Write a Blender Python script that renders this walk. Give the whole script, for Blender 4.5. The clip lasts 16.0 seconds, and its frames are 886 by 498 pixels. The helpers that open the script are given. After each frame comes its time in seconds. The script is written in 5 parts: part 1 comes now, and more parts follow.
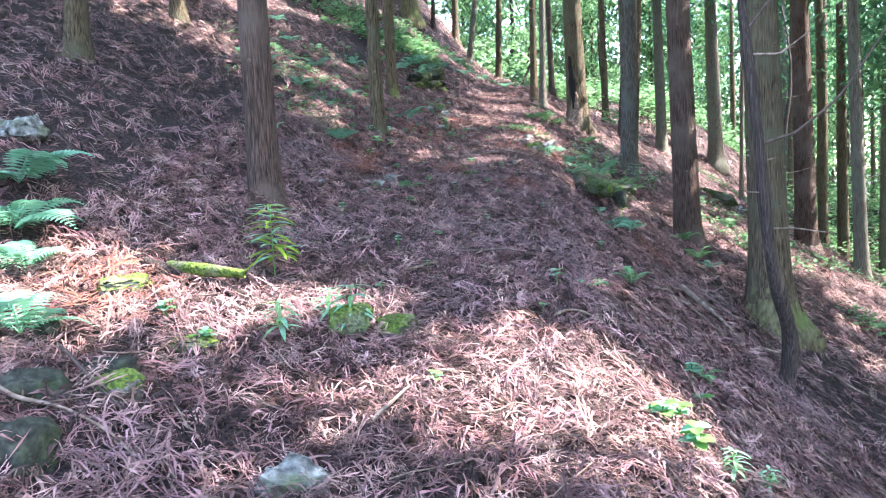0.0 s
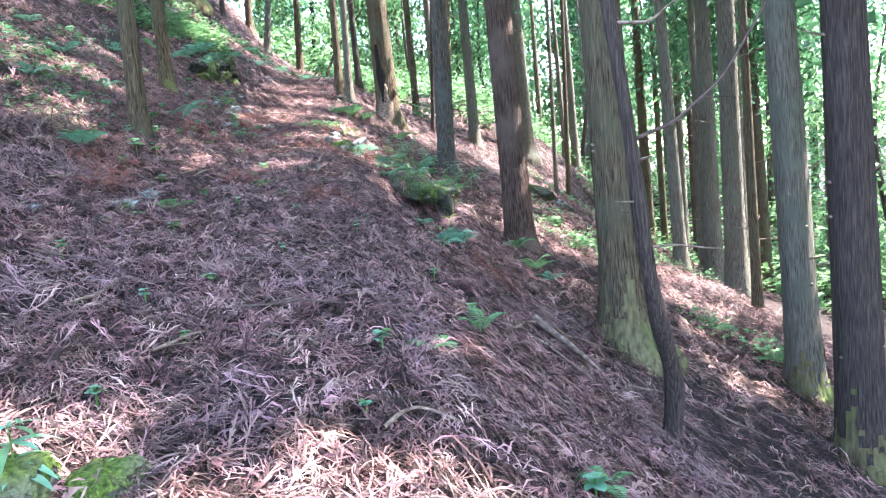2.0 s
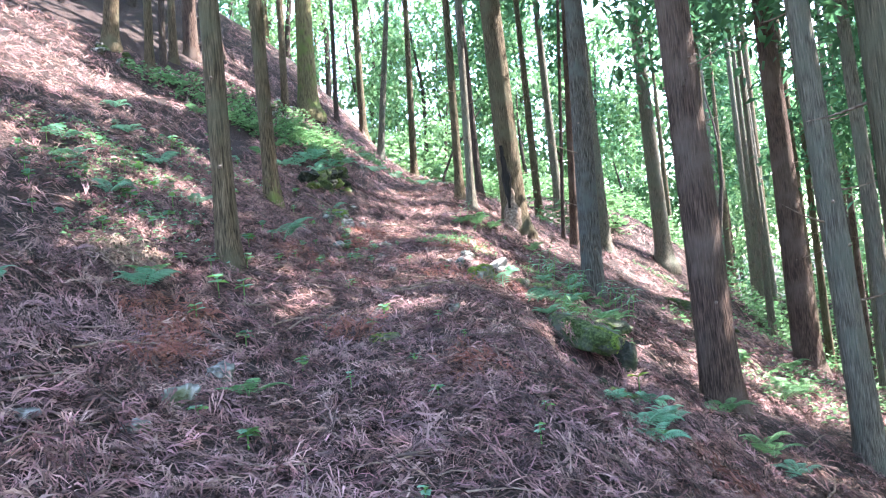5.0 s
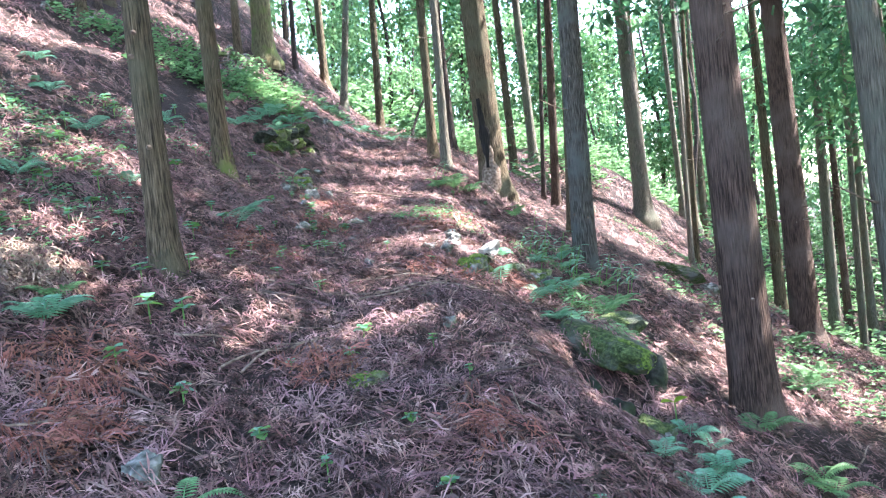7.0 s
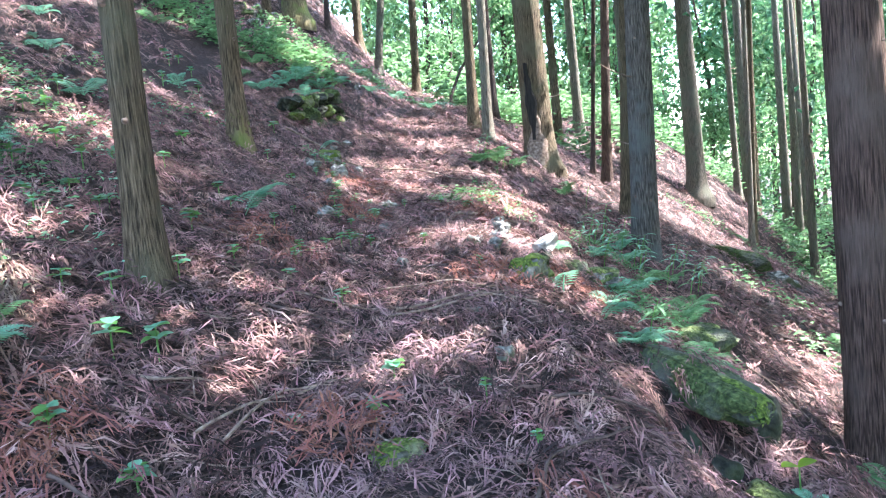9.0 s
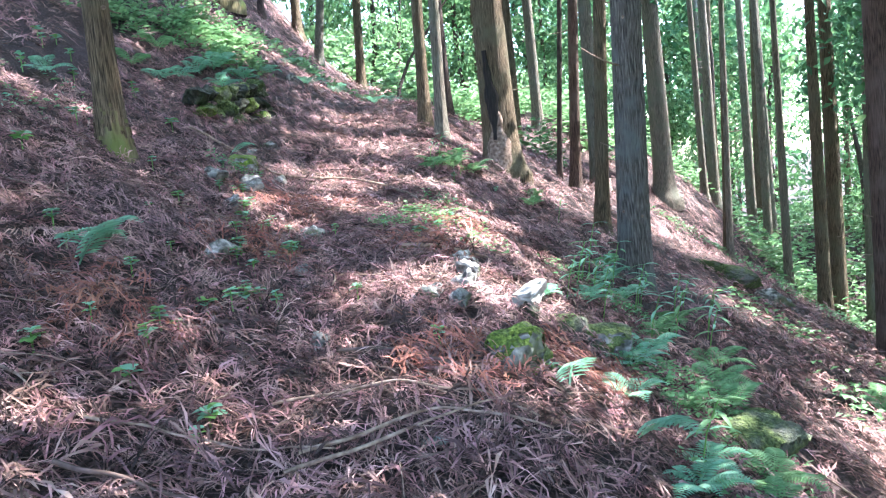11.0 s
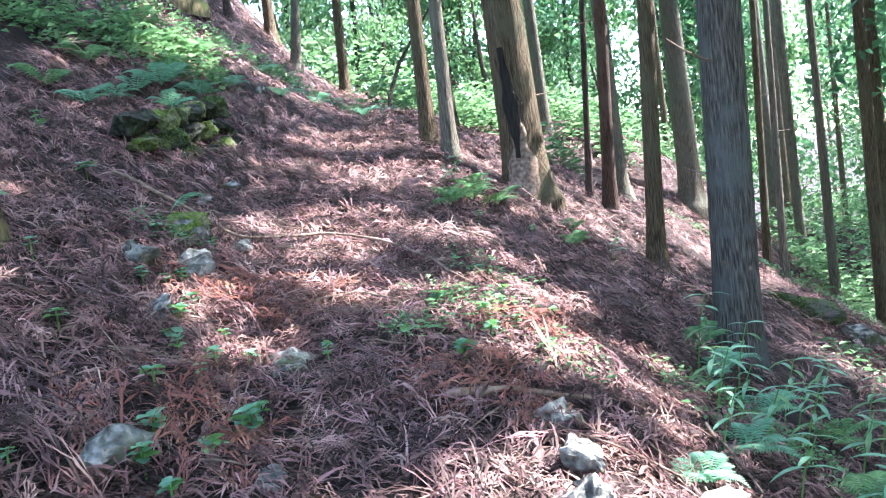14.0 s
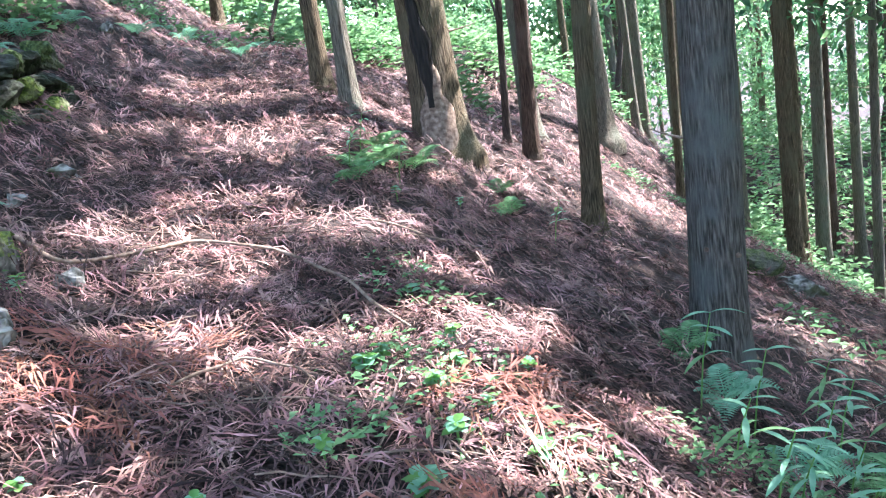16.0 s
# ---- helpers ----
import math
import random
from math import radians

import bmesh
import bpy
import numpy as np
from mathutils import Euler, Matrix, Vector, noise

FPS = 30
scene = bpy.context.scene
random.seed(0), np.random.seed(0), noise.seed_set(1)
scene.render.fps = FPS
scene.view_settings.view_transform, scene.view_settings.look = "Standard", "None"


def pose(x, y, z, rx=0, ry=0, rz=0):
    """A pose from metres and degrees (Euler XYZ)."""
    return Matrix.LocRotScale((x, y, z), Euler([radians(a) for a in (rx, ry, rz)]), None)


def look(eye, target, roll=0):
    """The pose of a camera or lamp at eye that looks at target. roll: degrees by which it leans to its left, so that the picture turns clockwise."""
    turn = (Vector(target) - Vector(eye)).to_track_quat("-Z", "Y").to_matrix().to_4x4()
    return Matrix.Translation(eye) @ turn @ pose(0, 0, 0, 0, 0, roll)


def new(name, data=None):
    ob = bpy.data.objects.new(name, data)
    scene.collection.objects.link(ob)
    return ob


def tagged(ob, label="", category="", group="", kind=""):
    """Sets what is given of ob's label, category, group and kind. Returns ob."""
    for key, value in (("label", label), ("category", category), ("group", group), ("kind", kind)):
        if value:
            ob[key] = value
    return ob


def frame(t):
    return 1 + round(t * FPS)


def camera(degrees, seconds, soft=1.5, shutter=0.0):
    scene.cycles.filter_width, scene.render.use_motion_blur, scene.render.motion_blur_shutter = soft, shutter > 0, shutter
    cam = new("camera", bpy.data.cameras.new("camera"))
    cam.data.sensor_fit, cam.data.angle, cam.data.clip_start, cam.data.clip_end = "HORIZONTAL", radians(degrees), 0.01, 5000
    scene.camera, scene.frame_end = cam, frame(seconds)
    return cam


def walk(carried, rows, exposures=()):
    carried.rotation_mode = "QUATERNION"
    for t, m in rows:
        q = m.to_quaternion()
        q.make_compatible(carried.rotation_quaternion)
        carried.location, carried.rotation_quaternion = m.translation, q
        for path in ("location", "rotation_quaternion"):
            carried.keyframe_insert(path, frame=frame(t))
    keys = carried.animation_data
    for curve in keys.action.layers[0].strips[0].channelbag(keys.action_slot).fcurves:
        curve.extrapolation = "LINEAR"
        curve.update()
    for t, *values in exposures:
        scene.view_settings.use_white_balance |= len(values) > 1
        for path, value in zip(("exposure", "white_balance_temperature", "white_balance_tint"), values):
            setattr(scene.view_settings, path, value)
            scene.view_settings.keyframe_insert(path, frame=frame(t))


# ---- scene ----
cam = camera(61.8, 16.0, soft=1.2)
PATH = [
    (0, (0.092, 0.003, 1.43), (0.077, 1.997, 1.267), -3.4),
    (0.5, (0.172, 0.517, 1.436), (0.432, 2.493, 1.274), -3.0),
    (1, (0.093, 1.016, 1.53), (0.602, 2.946, 1.394), -2.6),
    (1.5, (0.21, 1.47, 1.577), (0.601, 3.421, 1.378), -5.6),
    (2, (0.358, 1.847, 1.565), (0.828, 3.779, 1.352), -5.6),
    (2.5, (0.352, 2.298, 1.683), (0.861, 4.225, 1.515), -6.4),
    (3, (0.462, 2.727, 1.713), (0.897, 4.676, 1.595), -4.5),
    (3.5, (0.361, 3.191, 1.777), (0.662, 5.167, 1.737), -3.6),
    (4, (0.224, 3.575, 1.913), (0.503, 5.556, 1.931), -4.3),
    (4.5, (0.284, 3.936, 1.899), (0.535, 5.92, 1.945), -4.2),
    (5, (0.331, 4.296, 1.993), (0.554, 6.282, 2.071), -6.0),
    (5.2, (0.32, 4.45, 1.972), (0.566, 6.434, 2.031), -6.0),
    (7.3, (0.324, 5.78, 2.485), (0.64, 7.752, 2.391), -6.8),
    (7.5, (0.386, 5.925, 2.458), (0.716, 7.895, 2.356), -6.6),
    (8, (0.413, 6.218, 2.533), (0.591, 8.206, 2.403), -8.8),
    (8.5, (0.353, 6.52, 2.557), (0.524, 8.507, 2.415), -7.5),
    (8.7, (0.367, 6.605, 2.594), (0.547, 8.591, 2.436), -6.4),
    (10.8, (0.714, 8.564, 2.857), (1.028, 10.531, 2.674), -6.5),
    (11, (0.699, 8.71, 2.85), (1.033, 10.673, 2.659), -6.0),
    (11.5, (0.697, 9.075, 2.942), (1.07, 11.026, 2.708), -4.9),
    (12, (0.832, 9.423, 3.015), (1.266, 11.358, 2.754), -2.9),
    (12.5, (0.831, 9.835, 3.052), (1.31, 11.76, 2.793), -2.5),
    (13, (0.787, 10.239, 3.203), (1.399, 12.129, 2.971), -2.3),
    (13.5, (0.821, 10.644, 3.203), (1.298, 12.577, 3.005), -5.6),
    (14, (0.828, 11.053, 3.29), (1.193, 13.009, 3.091), -8.4),
    (14.5, (0.796, 11.436, 3.433), (1.344, 13.342, 3.172), -7.0),
    (15, (0.884, 11.831, 3.485), (1.392, 13.74, 3.176), -9.2),
    (15.5, (0.938, 12.121, 3.535), (1.371, 14.043, 3.188), -11.7),
    (16, (1.057, 12.495, 3.606), (1.652, 14.354, 3.17), -10.1),
]
EXPOSURE = [(0.0, 3.82, 6500, 15), (3.0, 4.2, 6450, 15), (5.0, 4.02, 6450, 15), (8.5, 4.05, 6300, 15), (10.8, 3.98, 6250, 15), (16.0, 3.85, 6200, 15)]
walk(cam, [(t, look(eye, target, roll)) for t, eye, target, roll in PATH], EXPOSURE)

# ---- light ----
SUN_WAY = Vector((0.80, 0.05, 1.0)).normalized()          # towards the sun
world = bpy.data.worlds.new("sky")
scene.world = world
world.use_nodes = True
wn = world.node_tree.nodes
sky = wn.new("ShaderNodeTexSky")
sky.sky_type, sky.sun_disc = "NISHITA", False
sky.sun_elevation = math.asin(SUN_WAY.z)
sky.sun_rotation = math.atan2(SUN_WAY.x, SUN_WAY.y)
world.node_tree.links.new(sky.outputs[0], wn["Background"].inputs["Color"])
wn["Background"].inputs["Strength"].default_value = 0.15
sun_data = bpy.data.lights.new("sun", "SUN")
sun_data.energy, sun_data.angle, sun_data.color = 2.7, radians(0.6), (1.0, 0.96, 0.93)
sun = new("sun", sun_data)
sun.matrix_world = look(SUN_WAY * 60, (0, 0, 0))


# ---- materials ----
def material(name, stops, scale=(6, 6, 6), detail=6.0, rough=0.9, bump=0.4, depth=0.02, coarse=None, coarse_scale=0.7, island=0.0,
             coords="Object", translucent=0.0, spec=0.25, span=0.4):
    """A grained surface: a ramp of colours over fine noise, a second coarse colour in patches, bump, and a spread from piece to piece."""
    m = bpy.data.materials.new(name)
    m.use_nodes = True
    nt = m.node_tree
    n, l = nt.nodes, nt.links
    b = n["Principled BSDF"]
    b.inputs["Roughness"].default_value = rough
    b.inputs["Specular IOR Level"].default_value = spec
    tc = n.new("ShaderNodeTexCoord")
    mp = n.new("ShaderNodeMapping")
    mp.inputs["Scale"].default_value = scale
    l.new(tc.outputs[coords], mp.inputs[0])
    fine = n.new("ShaderNodeTexNoise")
    fine.inputs["Scale"].default_value, fine.inputs["Detail"].default_value = 1.0, detail
    l.new(mp.outputs[0], fine.inputs["Vector"])
    ramp = n.new("ShaderNodeValToRGB")
    e = ramp.color_ramp.elements
    while len(e) < len(stops):
        e.new(0.5)
    for i, c in enumerate(stops):
        e[i].position = 0.5 - span / 2 + span * i / max(1, len(stops) - 1)
        e[i].color = (*c, 1)
    l.new(fine.outputs[0], ramp.inputs[0])
    out = ramp.outputs[0]
    if coarse:
        big = n.new("ShaderNodeTexNoise")
        big.inputs["Scale"].default_value, big.inputs["Detail"].default_value = coarse_scale, 4.0
        l.new(tc.outputs[coords], big.inputs["Vector"])
        cut = n.new("ShaderNodeMapRange")
        cut.inputs[1].default_value, cut.inputs[2].default_value = 0.48, 0.66
        l.new(big.outputs[0], cut.inputs[0])
        mix = n.new("ShaderNodeMix")
        mix.data_type = "RGBA"
        l.new(cut.outputs[0], mix.inputs["Factor"])
        l.new(out, mix.inputs["A"])
        mix.inputs["B"].default_value = (*coarse, 1)
        out = mix.outputs["Result"]
    if island:
        geo = n.new("ShaderNodeNewGeometry")
        hsv = n.new("ShaderNodeHueSaturation")
        rng = n.new("ShaderNodeMapRange")
        rng.inputs[3].default_value, rng.inputs[4].default_value = 1 - island, 1 + island
        l.new(geo.outputs["Random Per Island"], rng.inputs[0])
        l.new(rng.outputs[0], hsv.inputs["Value"])
        hue = n.new("ShaderNodeMapRange")
        hue.inputs[3].default_value, hue.inputs[4].default_value = 0.5 - 0.03 * island, 0.5 + 0.03 * island
        wob = n.new("ShaderNodeMath")
        wob.operation = "FRACT"
        mul = n.new("ShaderNodeMath")
        mul.operation = "MULTIPLY"
        mul.inputs[1].default_value = 17.3
        l.new(geo.outputs["Random Per Island"], mul.inputs[0])
        l.new(mul.outputs[0], wob.inputs[0])
        l.new(wob.outputs[0], hue.inputs[0])
        l.new(hue.outputs[0], hsv.inputs["Hue"])
        l.new(out, hsv.inputs["Color"])
        out = hsv.outputs[0]
    l.new(out, b.inputs["Base Color"])
    if bump:
        bp = n.new("ShaderNodeBump")
        bp.inputs["Strength"].default_value, bp.inputs["Distance"].default_value = bump, depth
        l.new(fine.outputs[0], bp.inputs["Height"])
        l.new(bp.outputs[0], b.inputs["Normal"])
    if translucent:
        tr = n.new("ShaderNodeBsdfTranslucent")
        l.new(out, tr.inputs["Color"])
        sh = n.new("ShaderNodeMixShader")
        sh.inputs[0].default_value = translucent
        l.new(b.outputs[0], sh.inputs[1])
        l.new(tr.outputs[0], sh.inputs[2])
        l.new(sh.outputs[0], n["Material Output"].inputs[0])
    return m


SOIL = material("needle_soil", [(0.006, 0.0045, 0.004), (0.03, 0.02, 0.018), (0.1, 0.064, 0.058)], (46, 46, 46), 10, 0.95, 0.9, 0.04,
                (0.03, 0.022, 0.021), 0.9)
LITTER = material("dead_cedar_fronds", [(0.014, 0.0075, 0.007), (0.17, 0.09, 0.081), (0.36, 0.232, 0.212)], (6, 6, 6), 6, 0.7, 0, 0.01,
                  (0.185, 0.111, 0.109), 1.3, island=0.9, translucent=0.06)
RED_LITTER = material("fresh_rust_fronds", [(0.17, 0.064, 0.045), (0.3, 0.135, 0.1)], (5, 5, 5), 4, 0.75, 0, 0.01, island=0.4, translucent=0.15)
BARK = material("cedar_bark", [(0.02, 0.014, 0.008), (0.105, 0.078, 0.047), (0.205, 0.156, 0.1)], (95, 95, 6.0), 10, 0.92, 1.0, 0.05,
                (0.12, 0.112, 0.07), 1.6, span=0.34)
BARK_RED = material("reddish_cedar_bark", [(0.02, 0.012, 0.009), (0.085, 0.053, 0.041), (0.165, 0.108, 0.085)], (95, 95, 6.0), 10, 0.92, 1.0, 0.05,
                    (0.15, 0.11, 0.09), 1.4, span=0.34)
# bark of the grey cedars; also the paler colour given to trunks in light
BARK_GREY_LIT = material("grey_and_lit_cedar_bark", [(0.06, 0.052, 0.04), (0.155, 0.138, 0.108), (0.26, 0.235, 0.19)], (95, 95, 6.0), 10, 0.92, 1.0, 0.05,
                     (0.15, 0.155, 0.12), 1.8, span=0.34)
BARK_MOTTLED = material("mottled_grey_bark", [(0.028, 0.025, 0.022), (0.095, 0.086, 0.075), (0.19, 0.178, 0.155)], (80, 80, 7.0), 10, 0.92, 1.0, 0.05, (0.12, 0.13, 0.12), 3.2, span=0.34)
BARK_DARK = material("dark_bark", [(0.03, 0.023, 0.02), (0.07, 0.052, 0.045), (0.13, 0.1, 0.085)], (95, 95, 6.0), 10, 0.92, 1.0, 0.05)
BARK_MOSSY = material("mossy_bark", [(0.06, 0.045, 0.028), (0.13, 0.115, 0.055), (0.19, 0.16, 0.09)], (26, 26, 5.0), 8, 0.95, 1.0, 0.03,
                      (0.12, 0.15, 0.045), 2.6)
CHAR = material("charred_wood", [(0.008, 0.007, 0.007), (0.03, 0.025, 0.022)], (40, 40, 5), 7, 0.85, 1.0, 0.03)
DEADWOOD = material("bare_dead_twig", [(0.09, 0.06, 0.045), (0.19, 0.138, 0.105), (0.33, 0.255, 0.205)], (22, 22, 22), 6, 0.85, 0.6, 0.01)
LOGWOOD = material("weathered_brown_wood", [(0.1, 0.065, 0.045), (0.2, 0.135, 0.095), (0.3, 0.22, 0.165)], (30, 30, 30), 6, 0.85, 0.6, 0.01)
TWIG_DARK = material("dark_twig", [(0.05, 0.035, 0.03), (0.13, 0.09, 0.075)], (22, 22, 22), 6, 0.85, 0.6, 0.01)
STONE = material("grey_stone", [(0.05, 0.052, 0.046), (0.16, 0.163, 0.152), (0.34, 0.343, 0.32)], (16, 16, 16), 10, 0.85, 1.0, 0.03, (0.085, 0.1, 0.05), 5.0, span=0.3)
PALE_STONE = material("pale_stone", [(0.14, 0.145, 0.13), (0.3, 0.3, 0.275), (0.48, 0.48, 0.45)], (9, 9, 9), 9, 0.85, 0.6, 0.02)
MOSS = material("moss", [(0.03, 0.05, 0.012), (0.09, 0.14, 0.025), (0.19, 0.26, 0.05)], (45, 45, 45), 8, 0.98, 1.0, 0.04, (0.16, 0.17, 0.1), 5.0)
# near-black stone: shade of hollows put into its colour; also darkens the wall
SHADE_STONE = material("shade_dark_stone", [(0.008, 0.009, 0.007), (0.028, 0.031, 0.023), (0.07, 0.072, 0.056)], (18, 18, 18), 9, 0.8, 1.0, 0.03, (0.03, 0.045, 0.02), 4.0)
MOSS_DARK = material("dark_moss", [(0.018, 0.03, 0.012), (0.06, 0.09, 0.03), (0.13, 0.17, 0.06)], (40, 40, 40), 8, 0.98, 1.0, 0.04, (0.1, 0.105, 0.09), 4.0)
FERN = material("fern_green", [(0.1, 0.235, 0.095), (0.22, 0.4, 0.19)], (14, 14, 14), 3, 0.55, 0, island=0.25, translucent=0.4)
FERN_PALE = material("pale_fern_green", [(0.14, 0.35, 0.21), (0.27, 0.5, 0.34)], (14, 14, 14), 3, 0.55, 0, island=0.2, translucent=0.4)
LEAF = material("herb_green", [(0.09, 0.24, 0.06), (0.17, 0.38, 0.11)], (14, 14, 14), 3, 0.5, 0, island=0.3, translucent=0.45)
LEAF_LIME = material("lime_green", [(0.2, 0.36, 0.03), (0.32, 0.5, 0.06)], (14, 14, 14), 3, 0.5, 0, island=0.25, translucent=0.5)
CEDAR = material("cedar_foliage", [(0.04, 0.12, 0.055), (0.1, 0.23, 0.11)], (3, 3, 3), 3, 0.6, 0, island=0.35, translucent=0.4)
CEDAR_LIGHT = material("light_cedar_foliage", [(0.1, 0.21, 0.085), (0.22, 0.37, 0.17)], (3, 3, 3), 3, 0.6, 0, island=0.45, translucent=0.45)
BUSH = material("broadleaf_foliage", [(0.08, 0.18, 0.075), (0.2, 0.35, 0.16)], (3, 3, 3), 3, 0.55, 0, island=0.4, translucent=0.5)

# ---- ground ----
COEF = np.array([0.0994, 0.0174, 0.4222, -0.3149, -0.0073, 0.8005, 0.3527, 1.223, -0.5734, -1.1171, 0.0457, 0.5538, -0.4086, -0.0097, -0.5925, 0.9459])


def softplus(u, k):
    return np.log1p(np.exp(np.clip(u / k, -40, 40))) * k


def path_middle(y):
    return 0.2 + 0.02 * y + 0.0027 * np.clip(y, -5, 25) ** 2


def hillside(x, y):
    """The smooth hill: a trodden bench that climbs along y, the slope above it and the slope below it."""
    x, y = np.asarray(x, float), np.asarray(y, float)
    s = np.clip(x - path_middle(y), -32, 40)
    left, right = softplus(-s - 0.6, 0.3), softplus(s - 0.8, 0.3)
    along = np.clip(y, -12, 26)
    far = np.minimum(softplus(y - 19, 1.5), 14.0)
    left2, right2 = left * left / (3 + left), right * right / (4 + right)
    terms = [1 + 0 * s, along, along**2 / 20, along**3 / 400, left, left * along / 20, left2, -right, -right * along / 20, -right2,
             s / (1 + np.abs(s) / 2), far, right2 * far / 10, left2 * far / 10, left2 * along / 20, -right2 * along / 20]
    shoulder = 1.7 * np.exp(-((x - 11.5) / 4.5) ** 2 / 2 - ((y - 30) / 3.2) ** 2 / 2) + 2.6 * np.exp(-((x - 18) / 6) ** 2 / 2 - ((y - 36) / 5) ** 2 / 2)
    saddle = 0.36 * softplus(np.minimum(y, 40) - 24, 0.8) * np.exp(-((x - 4.2) / 3.0) ** 2 / 2)
    return sum(c * t for c, t in zip(COEF, terms)) + shoulder - saddle


def rough(x, y):
    """Small humps of the forest floor."""
    x, y = np.asarray(x, float), np.asarray(y, float)
    s = np.abs(x - path_middle(y))
    side = 0.35 + 0.65 * np.clip((s - 0.5) / 1.2, 0, 1)
    pit = 0.42 * np.exp(-((x - 2.22) / 0.22) ** 2 / 2 - ((y - 10.34) / 0.26) ** 2 / 2)
    return -pit + side * (0.035 * np.sin(2.1 * x + 1.3 * np.sin(1.7 * y)) * np.cos(1.9 * y + 0.7) + 0.02 * np.sin(5.3 * x + 2.0 * np.sin(3.1 * y) + 1.0)
                   * np.sin(4.7 * y + 1.5 * np.cos(2.7 * x)) + 0.012 * np.sin(11.0 * x + 3 * np.sin(4 * y)) * np.sin(9.7 * y + 2 * np.sin(5 * x)))


def ground_z(x, y):
    return hillside(x, y) + rough(x, y)


def gz(x, y):
    return float(ground_z(x, y))


def mesh_from(name, verts, faces, mat, smooth=True):
    """A mesh out of arrays; faces are rows of equal length."""
    me = bpy.data.meshes.new(name)
    faces = np.asarray(faces, np.int32)
    me.vertices.add(len(verts))
    me.vertices.foreach_set("co", np.asarray(verts, np.float32).ravel())
    k = faces.shape[1]
    me.loops.add(faces.size)
    me.loops.foreach_set("vertex_index", faces.ravel())
    me.polygons.add(len(faces))
    me.polygons.foreach_set("loop_start", np.arange(0, faces.size, k, dtype=np.int32))
    me.polygons.foreach_set("use_smooth", np.full(len(faces), smooth))
    me.update(calc_edges=True)
    me.materials.append(mat)
    return me


def part_mesh(name, me, parent, label=""):
    ob = new(name, me)
    ob.parent = parent
    return tagged(ob, label)


def part(name, bm, mat, parent, label=""):
    me = bpy.data.meshes.new(name)
    bm.to_mesh(me)
    bm.free()
    for p in me.polygons:
        p.use_smooth = True
    me.materials.append(mat)
    return part_mesh(name, me, parent, label)


def steps(*runs):
    out = [runs[0][0]]
    for a, b, d in runs:
        out += list(np.linspace(a, b, max(2, int(round((b - a) / d)) + 1))[1:])
    return np.array(out)


gx = steps((-400, -60, 40), (-60, -16, 4), (-16, -7, 0.6), (-7, -3, 0.25), (-3, 5, 0.1), (5, 9, 0.25), (9, 22, 0.6), (22, 70, 4), (70, 400, 40))
gy = steps((-400, -40, 40), (-40, -6, 4), (-6, 0, 0.5), (0, 24, 0.1), (24, 36, 0.4), (36, 80, 4), (80, 400, 40))
GX, GY = np.meshgrid(gx, gy)
GZ = ground_z(GX, GY)
nx, ny = len(gx), len(gy)
idx = np.arange(nx * ny).reshape(ny, nx)
quads = np.stack([idx[:-1, :-1], idx[:-1, 1:], idx[1:, 1:], idx[1:, :-1]], -1).reshape(-1, 4)
ground = new("ground", mesh_from("ground", np.stack([GX, GY, GZ], -1).reshape(-1, 3), quads, SOIL))
tagged(ground, "steep brown forest floor of needles and soil with a trodden path", "ground", kind="structure")

# ---- places where the canopy lets the sun through to the ground ----
GAPS = [(0.55, 3.75, 0.65), (-0.1, 3.5, 0.18), (-0.7, 3.6, 0.18), (0.5, 3.0, 0.22), (0.95, 3.3, 0.4), (0.35, 4.35, 0.3), (-2.3, 4.7, 0.45), (-2.2, 4.1, 0.35), (-0.75, 4.8, 0.35), (-1.4, 4.2, 0.3),
        (-1.8, 11.2, 0.3), (-5.2, 18.5, 0.9), (-4.4, 19.0, 0.7), (-6.1, 19.8, 1.2), (1.5, 21.1, 0.45), (2.0, 17.3, 0.33), (1.2, 17.7, 0.36)]
GAPS += [(2.3, 16.0, 0.35), (1.75, 15.4, 0.36), (1.95, 14.6, 0.22), (1.65, 19.3, 0.35), (1.2, 13.2, 0.25), (2.3, 14.2, 0.2), (2.7, 15.1, 0.2),
         (6.9, 21.6, 0.9), (7.5, 23.0, 0.9), (6.0, 17.6, 0.4), (5.0, 8.6, 0.45), (6.5, 11.6, 0.5), (-0.5, 22.1, 0.5)]
GAPS += [(1.7, 13.3, 0.3), (8.8, 28.5, 1.5), (7.5, 32.5, 4.2), (12.0, 34.0, 4.0), (5.2, 14.2, 0.5), (4.4, 13.2, 0.35), (8.3, 25.3, 1.2), (3.0, 30.0, 0.7), (10.1, 27.4, 1.6), (8.0, 22.4, 0.8)]
GAPS += [(1.1, 16.64, 0.22), (0.77, 16.99, 0.2), (-0.13, 15.88, 0.15), (1.0, 13.14, 0.2), (2.32, 16.43, 0.25), (2.59, 19.12, 0.2),
         (-1.66, 10.89, 0.25), (9.07, 26.15, 0.8), (1.06, 20.38, 0.3), (0.4, 16.2, 0.2), (0.15, 15.3, 0.2), (0.8, 15.9, 0.2), (1.1, 15.4, 0.15), (0.5, 17.2, 0.2), (0.4, 14.7, 0.15),
         (-2.5, 20.4, 0.3), (-3.2, 19.8, 0.4), (-1.4, 20.2, 0.3), (-0.7, 21.4, 0.35), (2.06, 13.4, 0.2)]
gap_xy = np.array([(a, b) for a, b, _ in GAPS])
gap_r = np.array([c for *_, c in GAPS])
gap_o = np.column_stack([gap_xy, ground_z(gap_xy[:, 0], gap_xy[:, 1])])
SUN = np.array(SUN_WAY)


